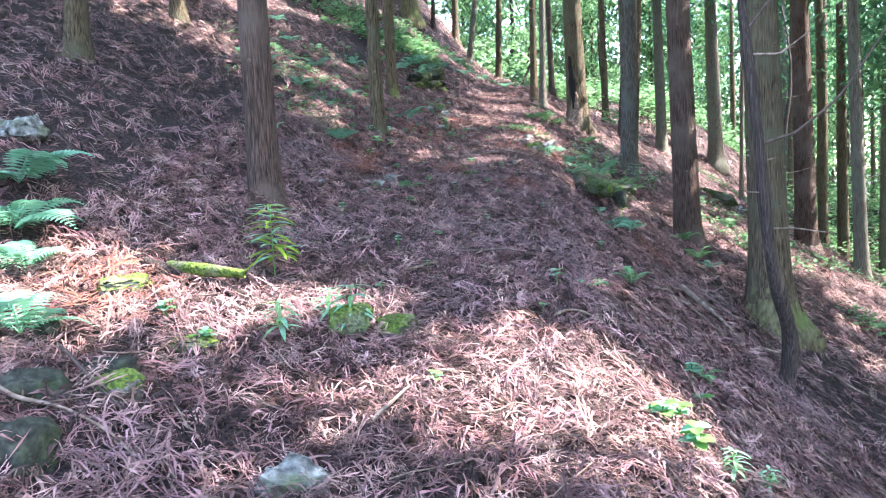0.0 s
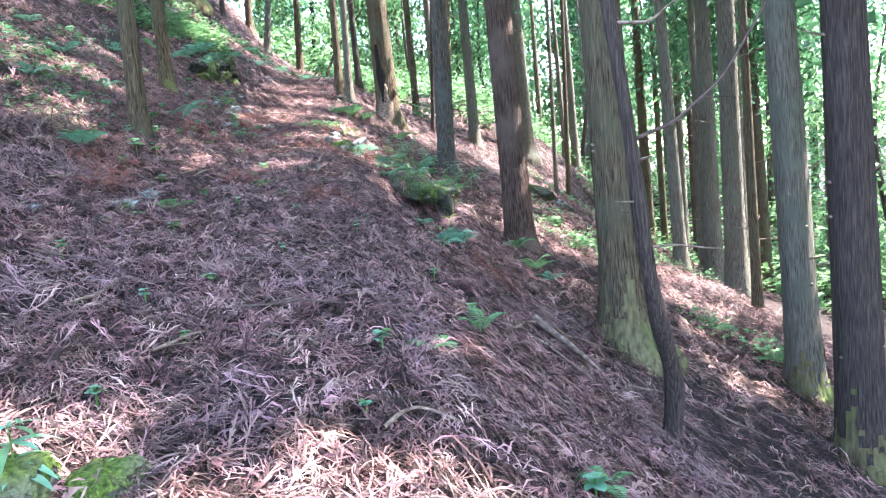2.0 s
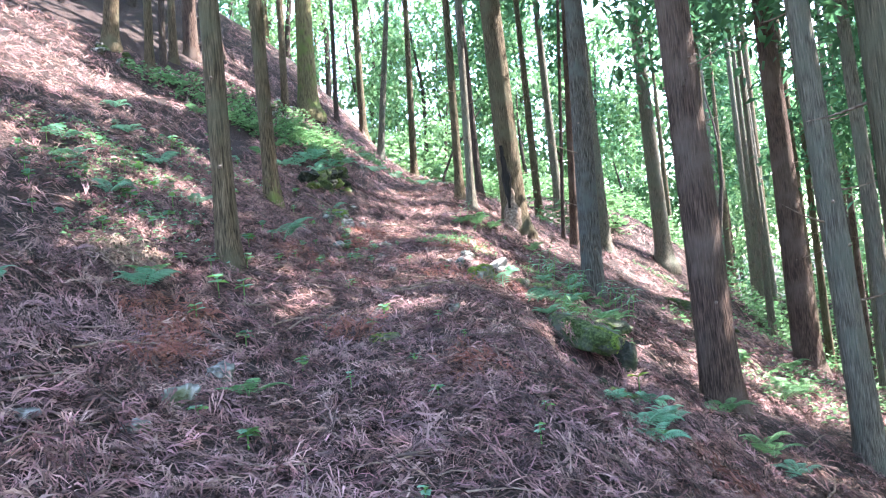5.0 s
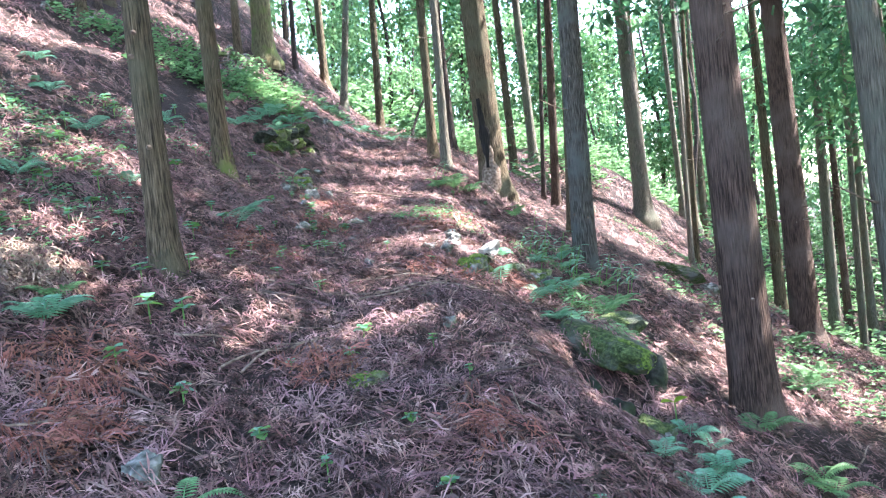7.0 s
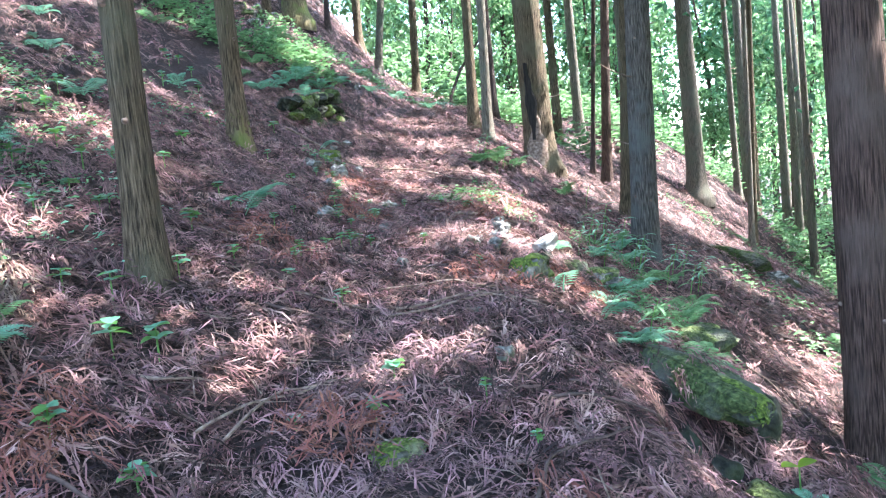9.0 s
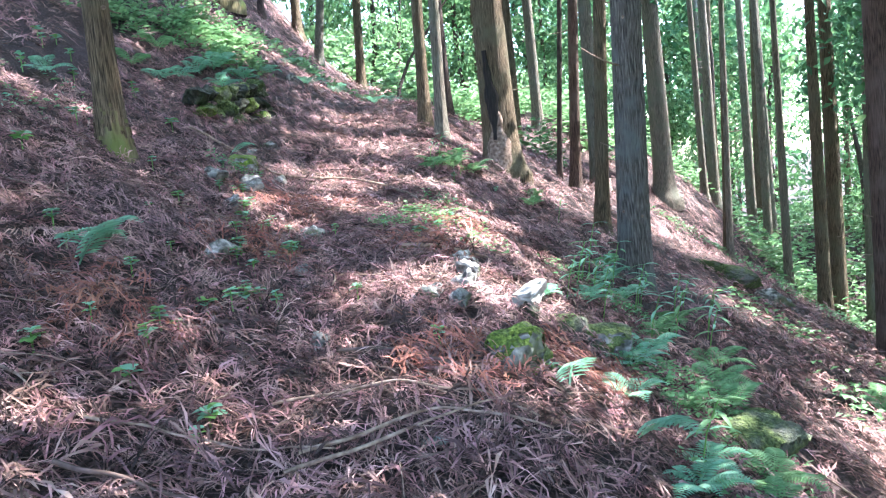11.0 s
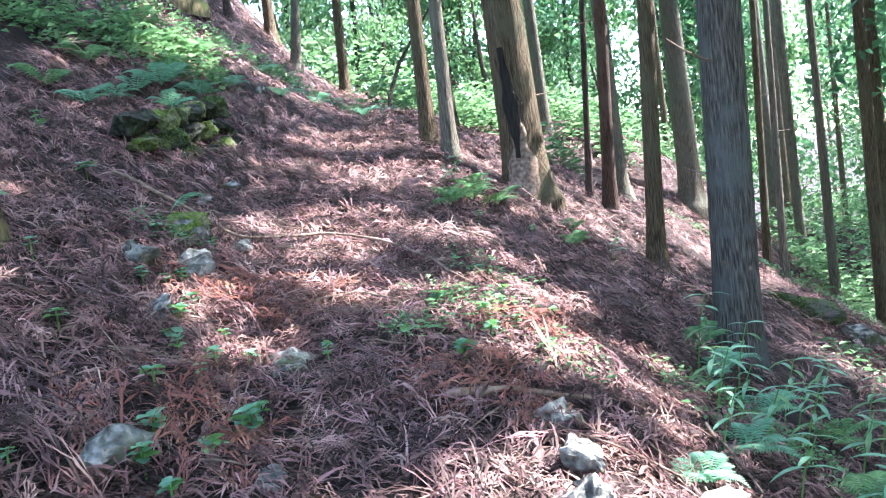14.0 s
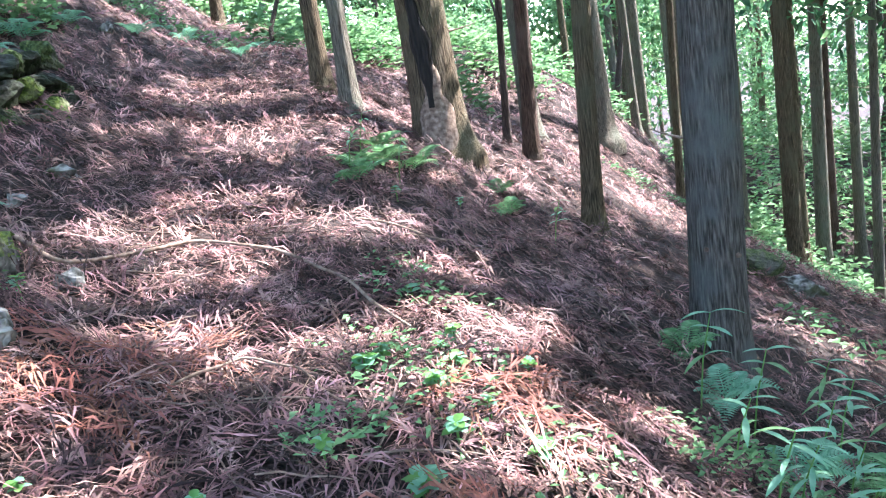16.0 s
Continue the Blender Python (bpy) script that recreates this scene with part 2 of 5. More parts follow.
def in_gap(points):
    """Whether a leaf at a point would shade one of the sunlit spots."""
    off = points[:, None, :] - gap_o[None]
    along = off @ SUN
    d = np.linalg.norm(off - along[..., None] * SUN, axis=-1)
    return (d < gap_r * 1.15 + 0.12).any(1)


rng = np.random.default_rng(7)


# ---- trees ----
def tube(points, radii, sides=8, lobes=None, seed=0.0):
    """Vertices and quads of a tube along points; lobes: how far the bark and the roots bulge, point by point."""
    points, radii = np.asarray(points, float), np.asarray(radii, float)
    way = np.gradient(points, axis=0)
    way /= np.linalg.norm(way, axis=1)[:, None] + 1e-9
    ref = np.array([1.0, 0, 0]) if abs(way[0][2]) > 0.7 else np.array([0, 0, 1.0])
    u = np.cross(way, ref)
    u /= np.linalg.norm(u, axis=1)[:, None] + 1e-9
    v = np.cross(way, u)
    a = np.linspace(0, 2 * np.pi, sides, endpoint=False)
    r = radii[:, None] * np.ones(sides)
    if lobes is not None:
        z = np.arange(len(points))[:, None]
        r = r * (1 + np.asarray(lobes)[:, None] * (0.6 * np.cos(4 * a + seed) + 0.4 * np.cos(7 * a + 2 * seed)) + 0.012 * np.sin(9 * a + 0.7 * z + seed)
                 + 0.01 * np.sin(17 * a - 0.5 * z))
    ring = points[:, None] + r[..., None] * (np.cos(a)[:, None] * u[:, None] + np.sin(a)[:, None] * v[:, None])
    n = len(points)
    i = np.arange(n * sides).reshape(n, sides)
    f = np.stack([i[:-1], np.roll(i, -1, 1)[:-1], np.roll(i, -1, 1)[1:], i[1:]], -1).reshape(-1, 4)
    return ring.reshape(-1, 3), f


def sprays(origins, ways, length, width, droop, gen):
    """Narrow leaf sprays: two bent quads each, from an origin outwards."""
    n = len(origins)
    side = np.cross(ways, gen.normal(size=(n, 3)))
    side /= np.linalg.norm(side, axis=1)[:, None] + 1e-9
    ln, wd = length[:, None], width[:, None]
    mid = origins + ways * ln * 0.55
    tip = origins + ways * ln + np.array([0, 0, -1.0]) * ln * droop
    verts = np.stack([origins, mid + side * wd, tip, mid - side * wd], 1).reshape(-1, 3)
    faces = np.arange(4 * n).reshape(n, 4)
    return verts, faces


def crown_mesh(name, base, top, spread, count, gen, size=0.5, mat=CEDAR, slim=1.0):
    """A drooping conifer crown of many sprays between two points of the stem."""
    t = gen.random(count) ** 0.8
    ang = gen.random(count) * 2 * np.pi
    whorl = np.round(t * 14) / 14 + gen.normal(0, 0.012, count)
    rad = spread * np.clip(1.05 - whorl, 0.05, 1) ** 0.7 * gen.random(count) ** 0.6
    axis = base + (top - base) * np.clip(whorl, 0, 1)[:, None]
    out = np.stack([np.cos(ang), np.sin(ang), np.zeros(count)], 1)
    o = axis + out * rad[:, None] + np.array([0, 0, 1.0]) * (-0.22 * rad + gen.normal(0, 0.12, count))[:, None]
    o = o[~in_gap(o)]
    n = len(o)
    ways = gen.normal(size=(n, 3)) * (0.9, 0.9, 0.5) + np.array([0, 0, -0.25])
    ways /= np.linalg.norm(ways, axis=1)[:, None]
    v, f = sprays(o, ways, size * (0.6 + 0.8 * gen.random(n)), slim * size * (0.16 + 0.14 * gen.random(n)), 0.2, gen)
    return mesh_from(name, v, f, mat, False)


def cedar(x, y, r, lean=(0.0, 0.0), height=19.0, bark=BARK, label="straight cedar with fibrous brown bark", sides=14, flare=0.5, stubs=4, crown=1100,
          crown_low=0.5, spread=2.2, bend=0.0, mossy=0.0, leaf=0.45, foliage=CEDAR, slim=1.0):
    """A plantation cedar: stem with root flare, dead branch stubs, a crown high up."""
    z = gz(x, y)
    seed = x * 3.1 + y * 1.7
    gen = np.random.default_rng(int(abs(seed) * 1000) + 5)
    tree = tagged(new("cedar_tree"), label, "tree", "cedars of the slope")
    tree.location = (x, y, z)
    hs = np.concatenate([[-0.35, -0.1, 0.06, 0.16, 0.3, 0.5, 0.75, 1.1, 1.6], np.linspace(2.2, height, 12)])
    wob = bend * np.sin(hs * 0.8 + seed)
    pts = np.stack([lean[0] * hs + wob, lean[1] * hs + 0.5 * wob * np.cos(seed), hs], 1)
    rad = r * (1 - 0.82 * np.clip(hs / height, 0, 1) ** 1.1) * (1 + flare * np.exp(-np.clip(hs, -0.1, 9) / 0.28))
    lob = 0.015 + 0.2 * flare * np.exp(-np.clip(hs, 0, 9) / 0.3)
    v, f = tube(pts, rad, sides, lob, seed)
    part_mesh("trunk", mesh_from("trunk", v, f, bark), tree)
    if mossy:
        hs2 = np.linspace(-0.3, mossy * 1.3, 22)
        pts2 = np.stack([np.interp(hs2, hs, pts[:, 0]), np.interp(hs2, hs, pts[:, 1]), hs2], 1)
        v, f = tube(pts2, np.interp(hs2, hs, rad) + 0.008, sides, np.interp(hs2, hs, lob), seed)
        mid = v[f].mean(1)
        turn_at = np.arctan2(mid[:, 1], mid[:, 0])
        edge = mossy * (0.6 + 0.3 * np.sin(3 * turn_at + seed) + 0.2 * np.sin(7 * turn_at + 2 * seed)) + gen.normal(0, 0.1, len(f))
        f = f[mid[:, 2] < edge]
        part_mesh("moss_coat", mesh_from("moss_coat", v, f, BARK_MOSSY), tree, "thin greenish moss on the trunk foot")
    for k in range(stubs):
        h = gen.uniform(1.2, 5.5)
        a = gen.uniform(0, 2 * np.pi)
        ln = gen.uniform(0.15, 0.7) * min(1.0, r / 0.12)
        o = np.array([np.interp(h, hs, pts[:, 0]), np.interp(h, hs, pts[:, 1]), h])
        d = np.array([np.cos(a), np.sin(a), gen.uniform(-0.3, 0.25)])
        s = np.linspace(0, 1, 5)[:, None]
        p = o + d * ln * s + np.array([0, 0, 1.0]) * 0.15 * ln * s**2 + d * np.interp(h, hs, rad) * 0.7
        v, f = tube(p, np.linspace(0.013, 0.004, 5), 5)
        part_mesh("dead_branch", mesh_from("dead_branch", v, f, DEADWOOD), tree, "bare dead branch")
    for k in range(8 if sides >= 24 else 0):
        h, a = gen.uniform(0.7, 4.2), gen.uniform(0, 2 * np.pi)
        rr = np.interp(h, hs, rad)
        o = np.array([np.interp(h, hs, pts[:, 0]) + np.cos(a) * rr * 0.9, np.interp(h, hs, pts[:, 1]) + np.sin(a) * rr * 0.9, h])
        d = np.array([np.cos(a), np.sin(a), 0.1])
        v, f = tube(np.array([o, o + d * 0.02, o + d * 0.035, o + d * 0.04]), np.array([0.022, 0.018, 0.011, 0.003]), 7)
        part_mesh("knot", mesh_from("knot", v, f, DEADWOOD), tree, "pale branch knot")
    if crown:
        lo, hi = crown_low * height, height
        b = np.array([np.interp(lo, hs, pts[:, 0]), np.interp(lo, hs, pts[:, 1]), lo])
        t = np.array([pts[-1, 0], pts[-1, 1], hi + 0.6])
        me = crown_mesh("crown", b + (x, y, z), t + (x, y, z), spread, crown, gen, leaf, foliage, slim)
        ob = part_mesh("crown", me, tree, "high green drooping cedar foliage")
        ob.matrix_parent_inverse = Matrix.Translation((-x, -y, -z))
    return tree


BROWN = "straight cedar with fibrous brown bark on the slope"
cedar(3.75, 8.43, 0.215, (-0.012, 0.005), bark=BARK, label="thick old cedar with a flared mossy foot beside the path", sides=40, flare=0.85, stubs=5, mossy=0.75, crown=3400, spread=3.1)
cedar(3.82, 11.5, 0.195, (-0.012, 0.004), bark=BARK_RED, label="stout cedar with reddish fibrous bark beside the path", sides=36, flare=0.28, stubs=3, crown=2200, spread=2.9)
cedar(4.16, 16.45, 0.18, (0.035, -0.02), bark=BARK_MOTTLED, label="grey barked cedar with peeling strips below the path edge", sides=36, flare=0.22, stubs=3, crown=1800, spread=2.6)
cedar(-0.86, 11.25, 0.1, (0.012, 0.004), bark=BARK, label="slim cedar with flaking brown bark above the path", sides=28, flare=0.4, stubs=6, crown=2800, spread=3.0, crown_low=0.32)
cedar(-0.87, 15.4, 0.108, (0.008, 0.003), bark=BARK, label="slim cedar with a mossy foot above the path", sides=28, flare=0.4, stubs=5, mossy=0.3, crown=2200, spread=2.9)
cedar(-1.62, 7.1, 0.145, (0.005, 0.0), bark=BARK_RED, label="reddish brown cedar on the litter slope", sides=28, flare=0.35, stubs=3, crown=2800, spread=3.0, crown_low=0.32)
cedar(6.15, 8.85, 0.19, (-0.02, 0.015), bark=BARK_GREY_LIT, label="pale grey cedar with small knots and a mossy foot", sides=28, flare=0.35, stubs=6, mossy=0.5, crown=3200, spread=3.1)
cedar(5.35, 7.2, 0.205, (-0.01, 0.0), bark=BARK_DARK, label="dark cedar with a mossy foot down the slope", sides=28, flare=0.35, stubs=4, mossy=0.6, crown=3200, spread=3.1)
cedar(5.1, 11.15, 0.135, (-0.03, 0.02), bark=BARK_GREY_LIT, label="slender pale cedar with whitish knots", sides=24, flare=0.3, stubs=7, crown=1800, spread=2.7)
cedar(8.8, 18.0, 0.25, (-0.008, 0.005), bark=BARK_RED, label="thick dark cedar standing on the lower slope", sides=24, flare=0.3, stubs=5, height=18, crown_low=0.4, crown=6500, spread=3.2, leaf=0.28)
OLD = cedar(3.82, 20.4, 0.275, (-0.01, 0.003), bark=BARK, label="big cedar with a charred wound at its foot", sides=36, flare=0.45, stubs=2)
for x, y, r, lx, ly, b, st in [
    (2.75, 21.2, 0.1, 0.03, -0.01, BARK, 2), (2.93, 20.75, 0.092, 0.035, -0.012, BARK_GREY_LIT, 2),
    (7.3, 29.2, 0.155, -0.005, 0.0, BARK_GREY_LIT, 2), (5.05, 19.5, 0.11, 0.06, -0.03, BARK, 4), (5.45, 21.6, 0.1, 0.06, -0.03, BARK_RED, 2),
    (5.3, 22.0, 0.05, 0.08, -0.03, BARK_DARK, 2), (7.8, 26.3, 0.19, 0.0, 0.0, BARK_GREY_LIT, 1), (10.1, 27.4, 0.27, -0.01, 0.0, BARK_GREY_LIT, 1)]:
    cedar(x, y, r, (lx, ly), bark=b, label=BROWN, sides=18, stubs=st, height=17, crown=2400, leaf=0.38, spread=2.6)
# the paler bark on these trunks paints the light and haze down the slope
for x, y, r, lx, ly, b, st in [
    (13.7, 25.5, 0.2, 0.0, 0.0, BARK, 4), (16.1, 27.2, 0.19, 0.01, -0.01, BARK_GREY_LIT, 4),
    (16.9, 27.6, 0.13, 0.0, 0.0, BARK_RED, 3), (10.9, 25.9, 0.085, 0.035, -0.02, BARK, 2), (13.4, 30.6, 0.17, 0.0, 0.0, BARK_GREY_LIT, 2), (9.5, 14.75, 0.22, 0.008, -0.006, BARK_GREY_LIT, 4),
    (10.3, 16.7, 0.21, 0.008, -0.006, BARK_GREY_LIT, 4), (8.8, 13.2, 0.09, 0.0, 0.0, BARK, 5), (8.8, 15.6, 0.14, -0.017, 0.01, BARK_GREY_LIT, 3)]:
    cedar(x, y, r, (lx, ly), bark=b, label=BROWN, sides=18, stubs=st, height=18, crown_low=0.4, crown=4400, spread=2.7, leaf=0.27, slim=1.0)
for x, y, r, lx, ly, b in [
    (16.4, 32.1, 0.15, -0.02, 0.0, BARK_GREY_LIT), (17.4, 34.2, 0.27, 0.02, 0.0, BARK), (16.0, 32.7, 0.18, 0.0, 0.0, BARK_GREY_LIT), (18.1, 39.2, 0.2, 0.0, 0.0, BARK_GREY_LIT),
    (15.7, 27.9, 0.14, 0.0, 0.0, BARK), (6.05, 27.1, 0.13, 0.0, 0.0, BARK), (3.6, 23.4, 0.09, 0.0, 0.0, BARK_DARK), (12.4, 24.3, 0.16, 0.0, 0.0, BARK)]:
    cedar(x, y, r, (lx, ly), bark=b, label=BROWN, sides=12, stubs=1, height=16, crown_low=0.45)
for x, y, r, lx, b in [
    (-4.5, 9.65, 0.14, 0.05, BARK), (-4.5, 13.6, 0.13, -0.03, BARK), (-4.9, 21.9, 0.17, 0.1, BARK), (-3.95, 21.4, 0.095, 0.05, BARK), (-3.9, 22.5, 0.08, 0.05, BARK_DARK),
    (-3.8, 23.2, 0.1, 0.04, BARK), (-1.4, 26.0, 0.11, 0.04, BARK), (-0.8, 27.4, 0.3, 0.04, BARK_MOSSY), (0.9, 31.6, 0.14, 0.03, BARK), (1.37, 30.0, 0.12, 0.14, BARK_GREY_LIT),
    (2.5, 30.2, 0.13, 0.05, BARK), (0.0, 29.2, 0.08, 0.05, BARK_DARK)]:
    cedar(x, y, r, (lx, 0.0), bark=b, label=BROWN, sides=14, stubs=3, height=15, crown_low=0.5)
# unseen cedars added right of the view; their crowns shade the lower path
for x, y in [(9, 3.5), (11, 1), (12.5, 5), (9.5, -1.5), (14, 2.5), (7.5, 0.5), (13, 8.0), (15.5, 6), (11.5, 10.0), (10.5, 6.8)]:
    cedar(x, y, 0.17, (0.0, 0.0), bark=BARK, label=BROWN, sides=12, stubs=1, height=21, crown_low=0.35, crown=3200, spread=3.2)
for x, y, r, lx in [(12.8, 26.2, 0.12, 0.0), (14.4, 29.4, 0.14, 0.0), (12.6, 29.8, 0.11, -0.01), (15.2, 24.8, 0.12, 0.02), (17.6, 27.4, 0.15, 0.0),
                    (11.2, 18.4, 0.12, 0.0), (13.2, 19.6, 0.15, 0.01), (12.2, 16.6, 0.13, 0.0), (14.8, 21.2, 0.11, -0.01), (9.2, 22.9, 0.07, 0.03), (18.6, 23.6, 0.16, 0.0), (16.6, 20.2, 0.14, 0.01)]:
    cedar(x, y, r, (lx, 0.0), bark=BARK_GREY_LIT, label="slim cedar down the slope, bark paled for broken light", sides=10, stubs=2, height=16, crown_low=0.42, crown=1900, leaf=0.3, slim=0.85)
# cedars added, mostly out of view, to darken the left hillside with their crowns
for x, y in [(-6.5, 7.4), (-8.2, 10.2), (-9.5, 14.0), (-7.5, 4.0), (-8.6, 17.6), (-5.0, 1.5)]:
    cedar(x, y, 0.15, (0.02, 0.0), bark=BARK, label=BROWN, sides=12, stubs=2, height=17, crown_low=0.35, crown=2200, spread=3.2)
# the plantation beyond
placed = [(3.7, 20.3)]
gen_far = random.Random(11)
tries = 0
while len(placed) < 110 and tries < 4000:
    tries += 1
    x, y = gen_far.uniform(-24, 42), gen_far.uniform(-16, 66)
    s = x - float(path_middle(y))
    if 3 < y < 24 and -7 < s < 11.5 or abs(s) < 4 and y < 45 or (4 < x < 13 and 24 < y < 40) or abs(x) < 2.5 and y < 3 or -6 < y <= 3 and abs(s) < 3.5:
        continue
    if any((x - a) ** 2 + (y - b) ** 2 < 6.5 for a, b in placed):
        continue
    placed.append((x, y))
    cedar(x, y, gen_far.uniform(0.1, 0.2), (gen_far.uniform(-0.02, 0.03), gen_far.uniform(-0.02, 0.02)), gen_far.uniform(14, 18),
          gen_far.choice((BARK, BARK_GREY_LIT, BARK_RED, BARK)), BROWN, 10, 0.3, 1, 2100, gen_far.uniform(0.32, 0.5), gen_far.uniform(1.8, 2.5), leaf=0.34, foliage=gen_far.choice((CEDAR, CEDAR_LIGHT)))


def broadleaf(x, y, height, spread, count, gen, lumps=22, leaf=1.0):
    z = gz(x, y)
    tree = tagged(new("broadleaf_tree"), "bright green leafy tree beyond the plantation", "tree", "leafy trees beyond the plantation")
    tree.location = (x, y, z)
    hs = np.linspace(-0.3, height * 0.9, 8)
    v, f = tube(np.column_stack([0.3 * np.sin(hs * 0.5 + x), 0.2 * np.cos(hs * 0.6 + y), hs]), np.linspace(0.16, 0.03, 8), 9)
    part_mesh("trunk", mesh_from("trunk", v, f, BARK_DARK), tree)
    lc = np.column_stack([gen.normal(0, spread * 0.55, lumps), gen.normal(0, spread * 0.55, lumps), height * (0.12 + 0.85 * gen.random(lumps))])
    pick = gen.integers(0, lumps, count)
    o = lc[pick] + gen.normal(0, 0.55, (count, 3)) * (1.0, 1.0, 0.5)
    o = o[~in_gap(o + (x, y, z))]
    n = len(o)
    ways = gen.normal(size=(n, 3)) + (0, 0, -0.3)
    ways /= np.linalg.norm(ways, axis=1)[:, None]
    vv, ff = sprays(o, ways, leaf * (0.1 + 0.12 * gen.random(n)), leaf * (0.035 + 0.035 * gen.random(n)), 0.2, gen)
    part_mesh("crown", mesh_from("crown", vv, ff, BUSH, False), tree, "airy bright green foliage in clumps")


def far_cedar(x, y):
    return cedar(x, y, 0.2, (0.0, 0.0), 19.0, BARK_DARK, "dark full cedar far down the slope", 9, 0.3, 0, 2800, 0.1, 4.2, leaf=0.5, foliage=CEDAR)


for x, y in [(27, 8), (31, 4), (34, 11), (36, 18), (38, 24), (37, 33), (34, 41), (40, 8), (30, 21), (28, 15), (33, 48), (24, 47), (16, 56), (26, 57), (42, 39), (4, 58), (-6, 50)]:
    far_cedar(x, y)
gen_b = np.random.default_rng(33)
spots = [(-6, 28), (-9.5, 30), (-5, 33.5), (-13, 27), (-1.5, 34.5), (-9, 25), (4.5, 36), (8.5, 38), (13, 39), (17, 37), (20.5, 33), (22, 28), (21, 22.5), (25, 18), (24, 24), (27, 31), (26, 38), (20, 43), (13, 46), (6, 45), (1, 40), (-3, 36),
         (32, 26), (33, 36), (30, 45), (20, 52), (10, 54), (-8, 42), (30, 17), (-12, 34), (38, 30), (28, 12), (17, 16.5)]
for x, y in spots:
    broadleaf(x, y, float(gen_b.uniform(6, 11)), float(gen_b.uniform(1.8, 2.8)), 2300, gen_b)
for x, y in [(9.5, 43), (13.5, 42), (17.5, 41.5), (6, 47), (2, 46), (22, 40), (-3, 44), (25, 33), (-0.5, 39), (4, 41), (8, 41), (11.5, 44)]:
    broadleaf(x, y, float(gen_b.uniform(15, 19)), 3.1, 4200, gen_b, 44, 1.7)

# the slim crooked dead tree beside the path
snag = tagged(new("dead_tree"), "slim crooked dead tree with flaking bark and bare branches", "tree")
SX, SY = 2.98, 6.4
snag.location = (SX, SY, gz(SX, SY))
knee = np.array([(0.02, 0.0, -0.25), (0.0, 0.0, 0.0), (0.05, 0.0, 0.25), (0.03, -0.05, 0.5), (-0.1, -0.15, 0.82), (-0.2, -0.24, 1.1), (-0.26, -0.26, 1.6),
                 (-0.28, -0.24, 2.1), (-0.32, -0.2, 2.7), (-0.36, -0.1, 3.4), (-0.3, 0.0, 4.4), (-0.35, 0.1, 5.6)])
s_fine = np.linspace(0, len(knee) - 1, 44)
snag_pts = np.column_stack([np.interp(s_fine, np.arange(len(knee)), knee[:, k]) for k in range(3)])
for _ in range(3):
    snag_pts[1:-1] = 0.25 * snag_pts[:-2] + 0.5 * snag_pts[1:-1] + 0.25 * snag_pts[2:]
snag_r = np.interp(s_fine, [0, 1, 3, 4, 5, 11], [0.085, 0.075, 0.062, 0.06, 0.052, 0.03]) * (1 + 0.08 * np.sin(3.3 * s_fine))
v, f = tube(snag_pts, snag_r, 16, np.full(44, 0.05), 1.0)
part_mesh("trunk", mesh_from("trunk", v, f, BARK_DARK), snag)


def bare_branch(parent, points, r0, r1, mat=DEADWOOD, label="bare dead branch"):
    p = np.array(points, float)
    s = np.linspace(0, len(p) - 1, 6 * len(p))
    q = np.column_stack([np.interp(s, np.arange(len(p)), p[:, k]) for k in range(3)])
    q[1:-1] = 0.25 * q[:-2] + 0.5 * q[1:-1] + 0.25 * q[2:]
    vv, ff = tube(q, np.linspace(r0, r1, len(q)), 6)
    return part_mesh("dead_branch", mesh_from("dead_branch", vv, ff, mat), parent, label)


def fork(branch, start, end, r=0.004):
    p = np.linspace(np.array(start, float), np.array(end, float), 5)
    p[1:-1, 2] += 0.02
    vv, ff = tube(p, np.linspace(r, r * 0.4, 5), 5)
    part_mesh("twig", mesh_from("twig", vv, ff, TWIG_DARK), branch)


long_branch = bare_branch(snag, [(-0.26, -0.25, 2.12), (0.0, -0.3, 2.2), (0.3, -0.4, 2.45), (0.62, -0.5, 2.95), (0.7, -0.5, 3.2)], 0.014, 0.006, TWIG_DARK)
fork(long_branch, (0.15, -0.35, 2.32), (0.35, -0.5, 2.3))
fork(long_branch, (0.45, -0.45, 2.68), (0.4, -0.3, 2.95))
fork(long_branch, (0.62, -0.5, 2.95), (0.82, -0.55, 3.05))
bare_branch(snag, [(-0.24, -0.25, 1.42), (-0.05, -0.3, 1.42), (0.25, -0.35, 1.36)], 0.01, 0.005)
bare_branch(snag, [(-0.28, -0.22, 1.98), (-0.15, -0.26, 2.0)], 0.011, 0.007)
bare_branch(snag, [(-0.33, -0.18, 2.86), (-0.1, -0.25, 2.84), (0.12, -0.3, 3.0)], 0.014, 0.006)
bare_branch(snag, [(-0.34, -0.15, 3.05), (-0.05, -0.2, 3.4), (0.2, -0.3, 3.9)], 0.016, 0.006, TWIG_DARK)
bare_branch(snag, [(-0.25, -0.26, 1.72), (-0.45, -0.3, 1.74)], 0.008, 0.004)

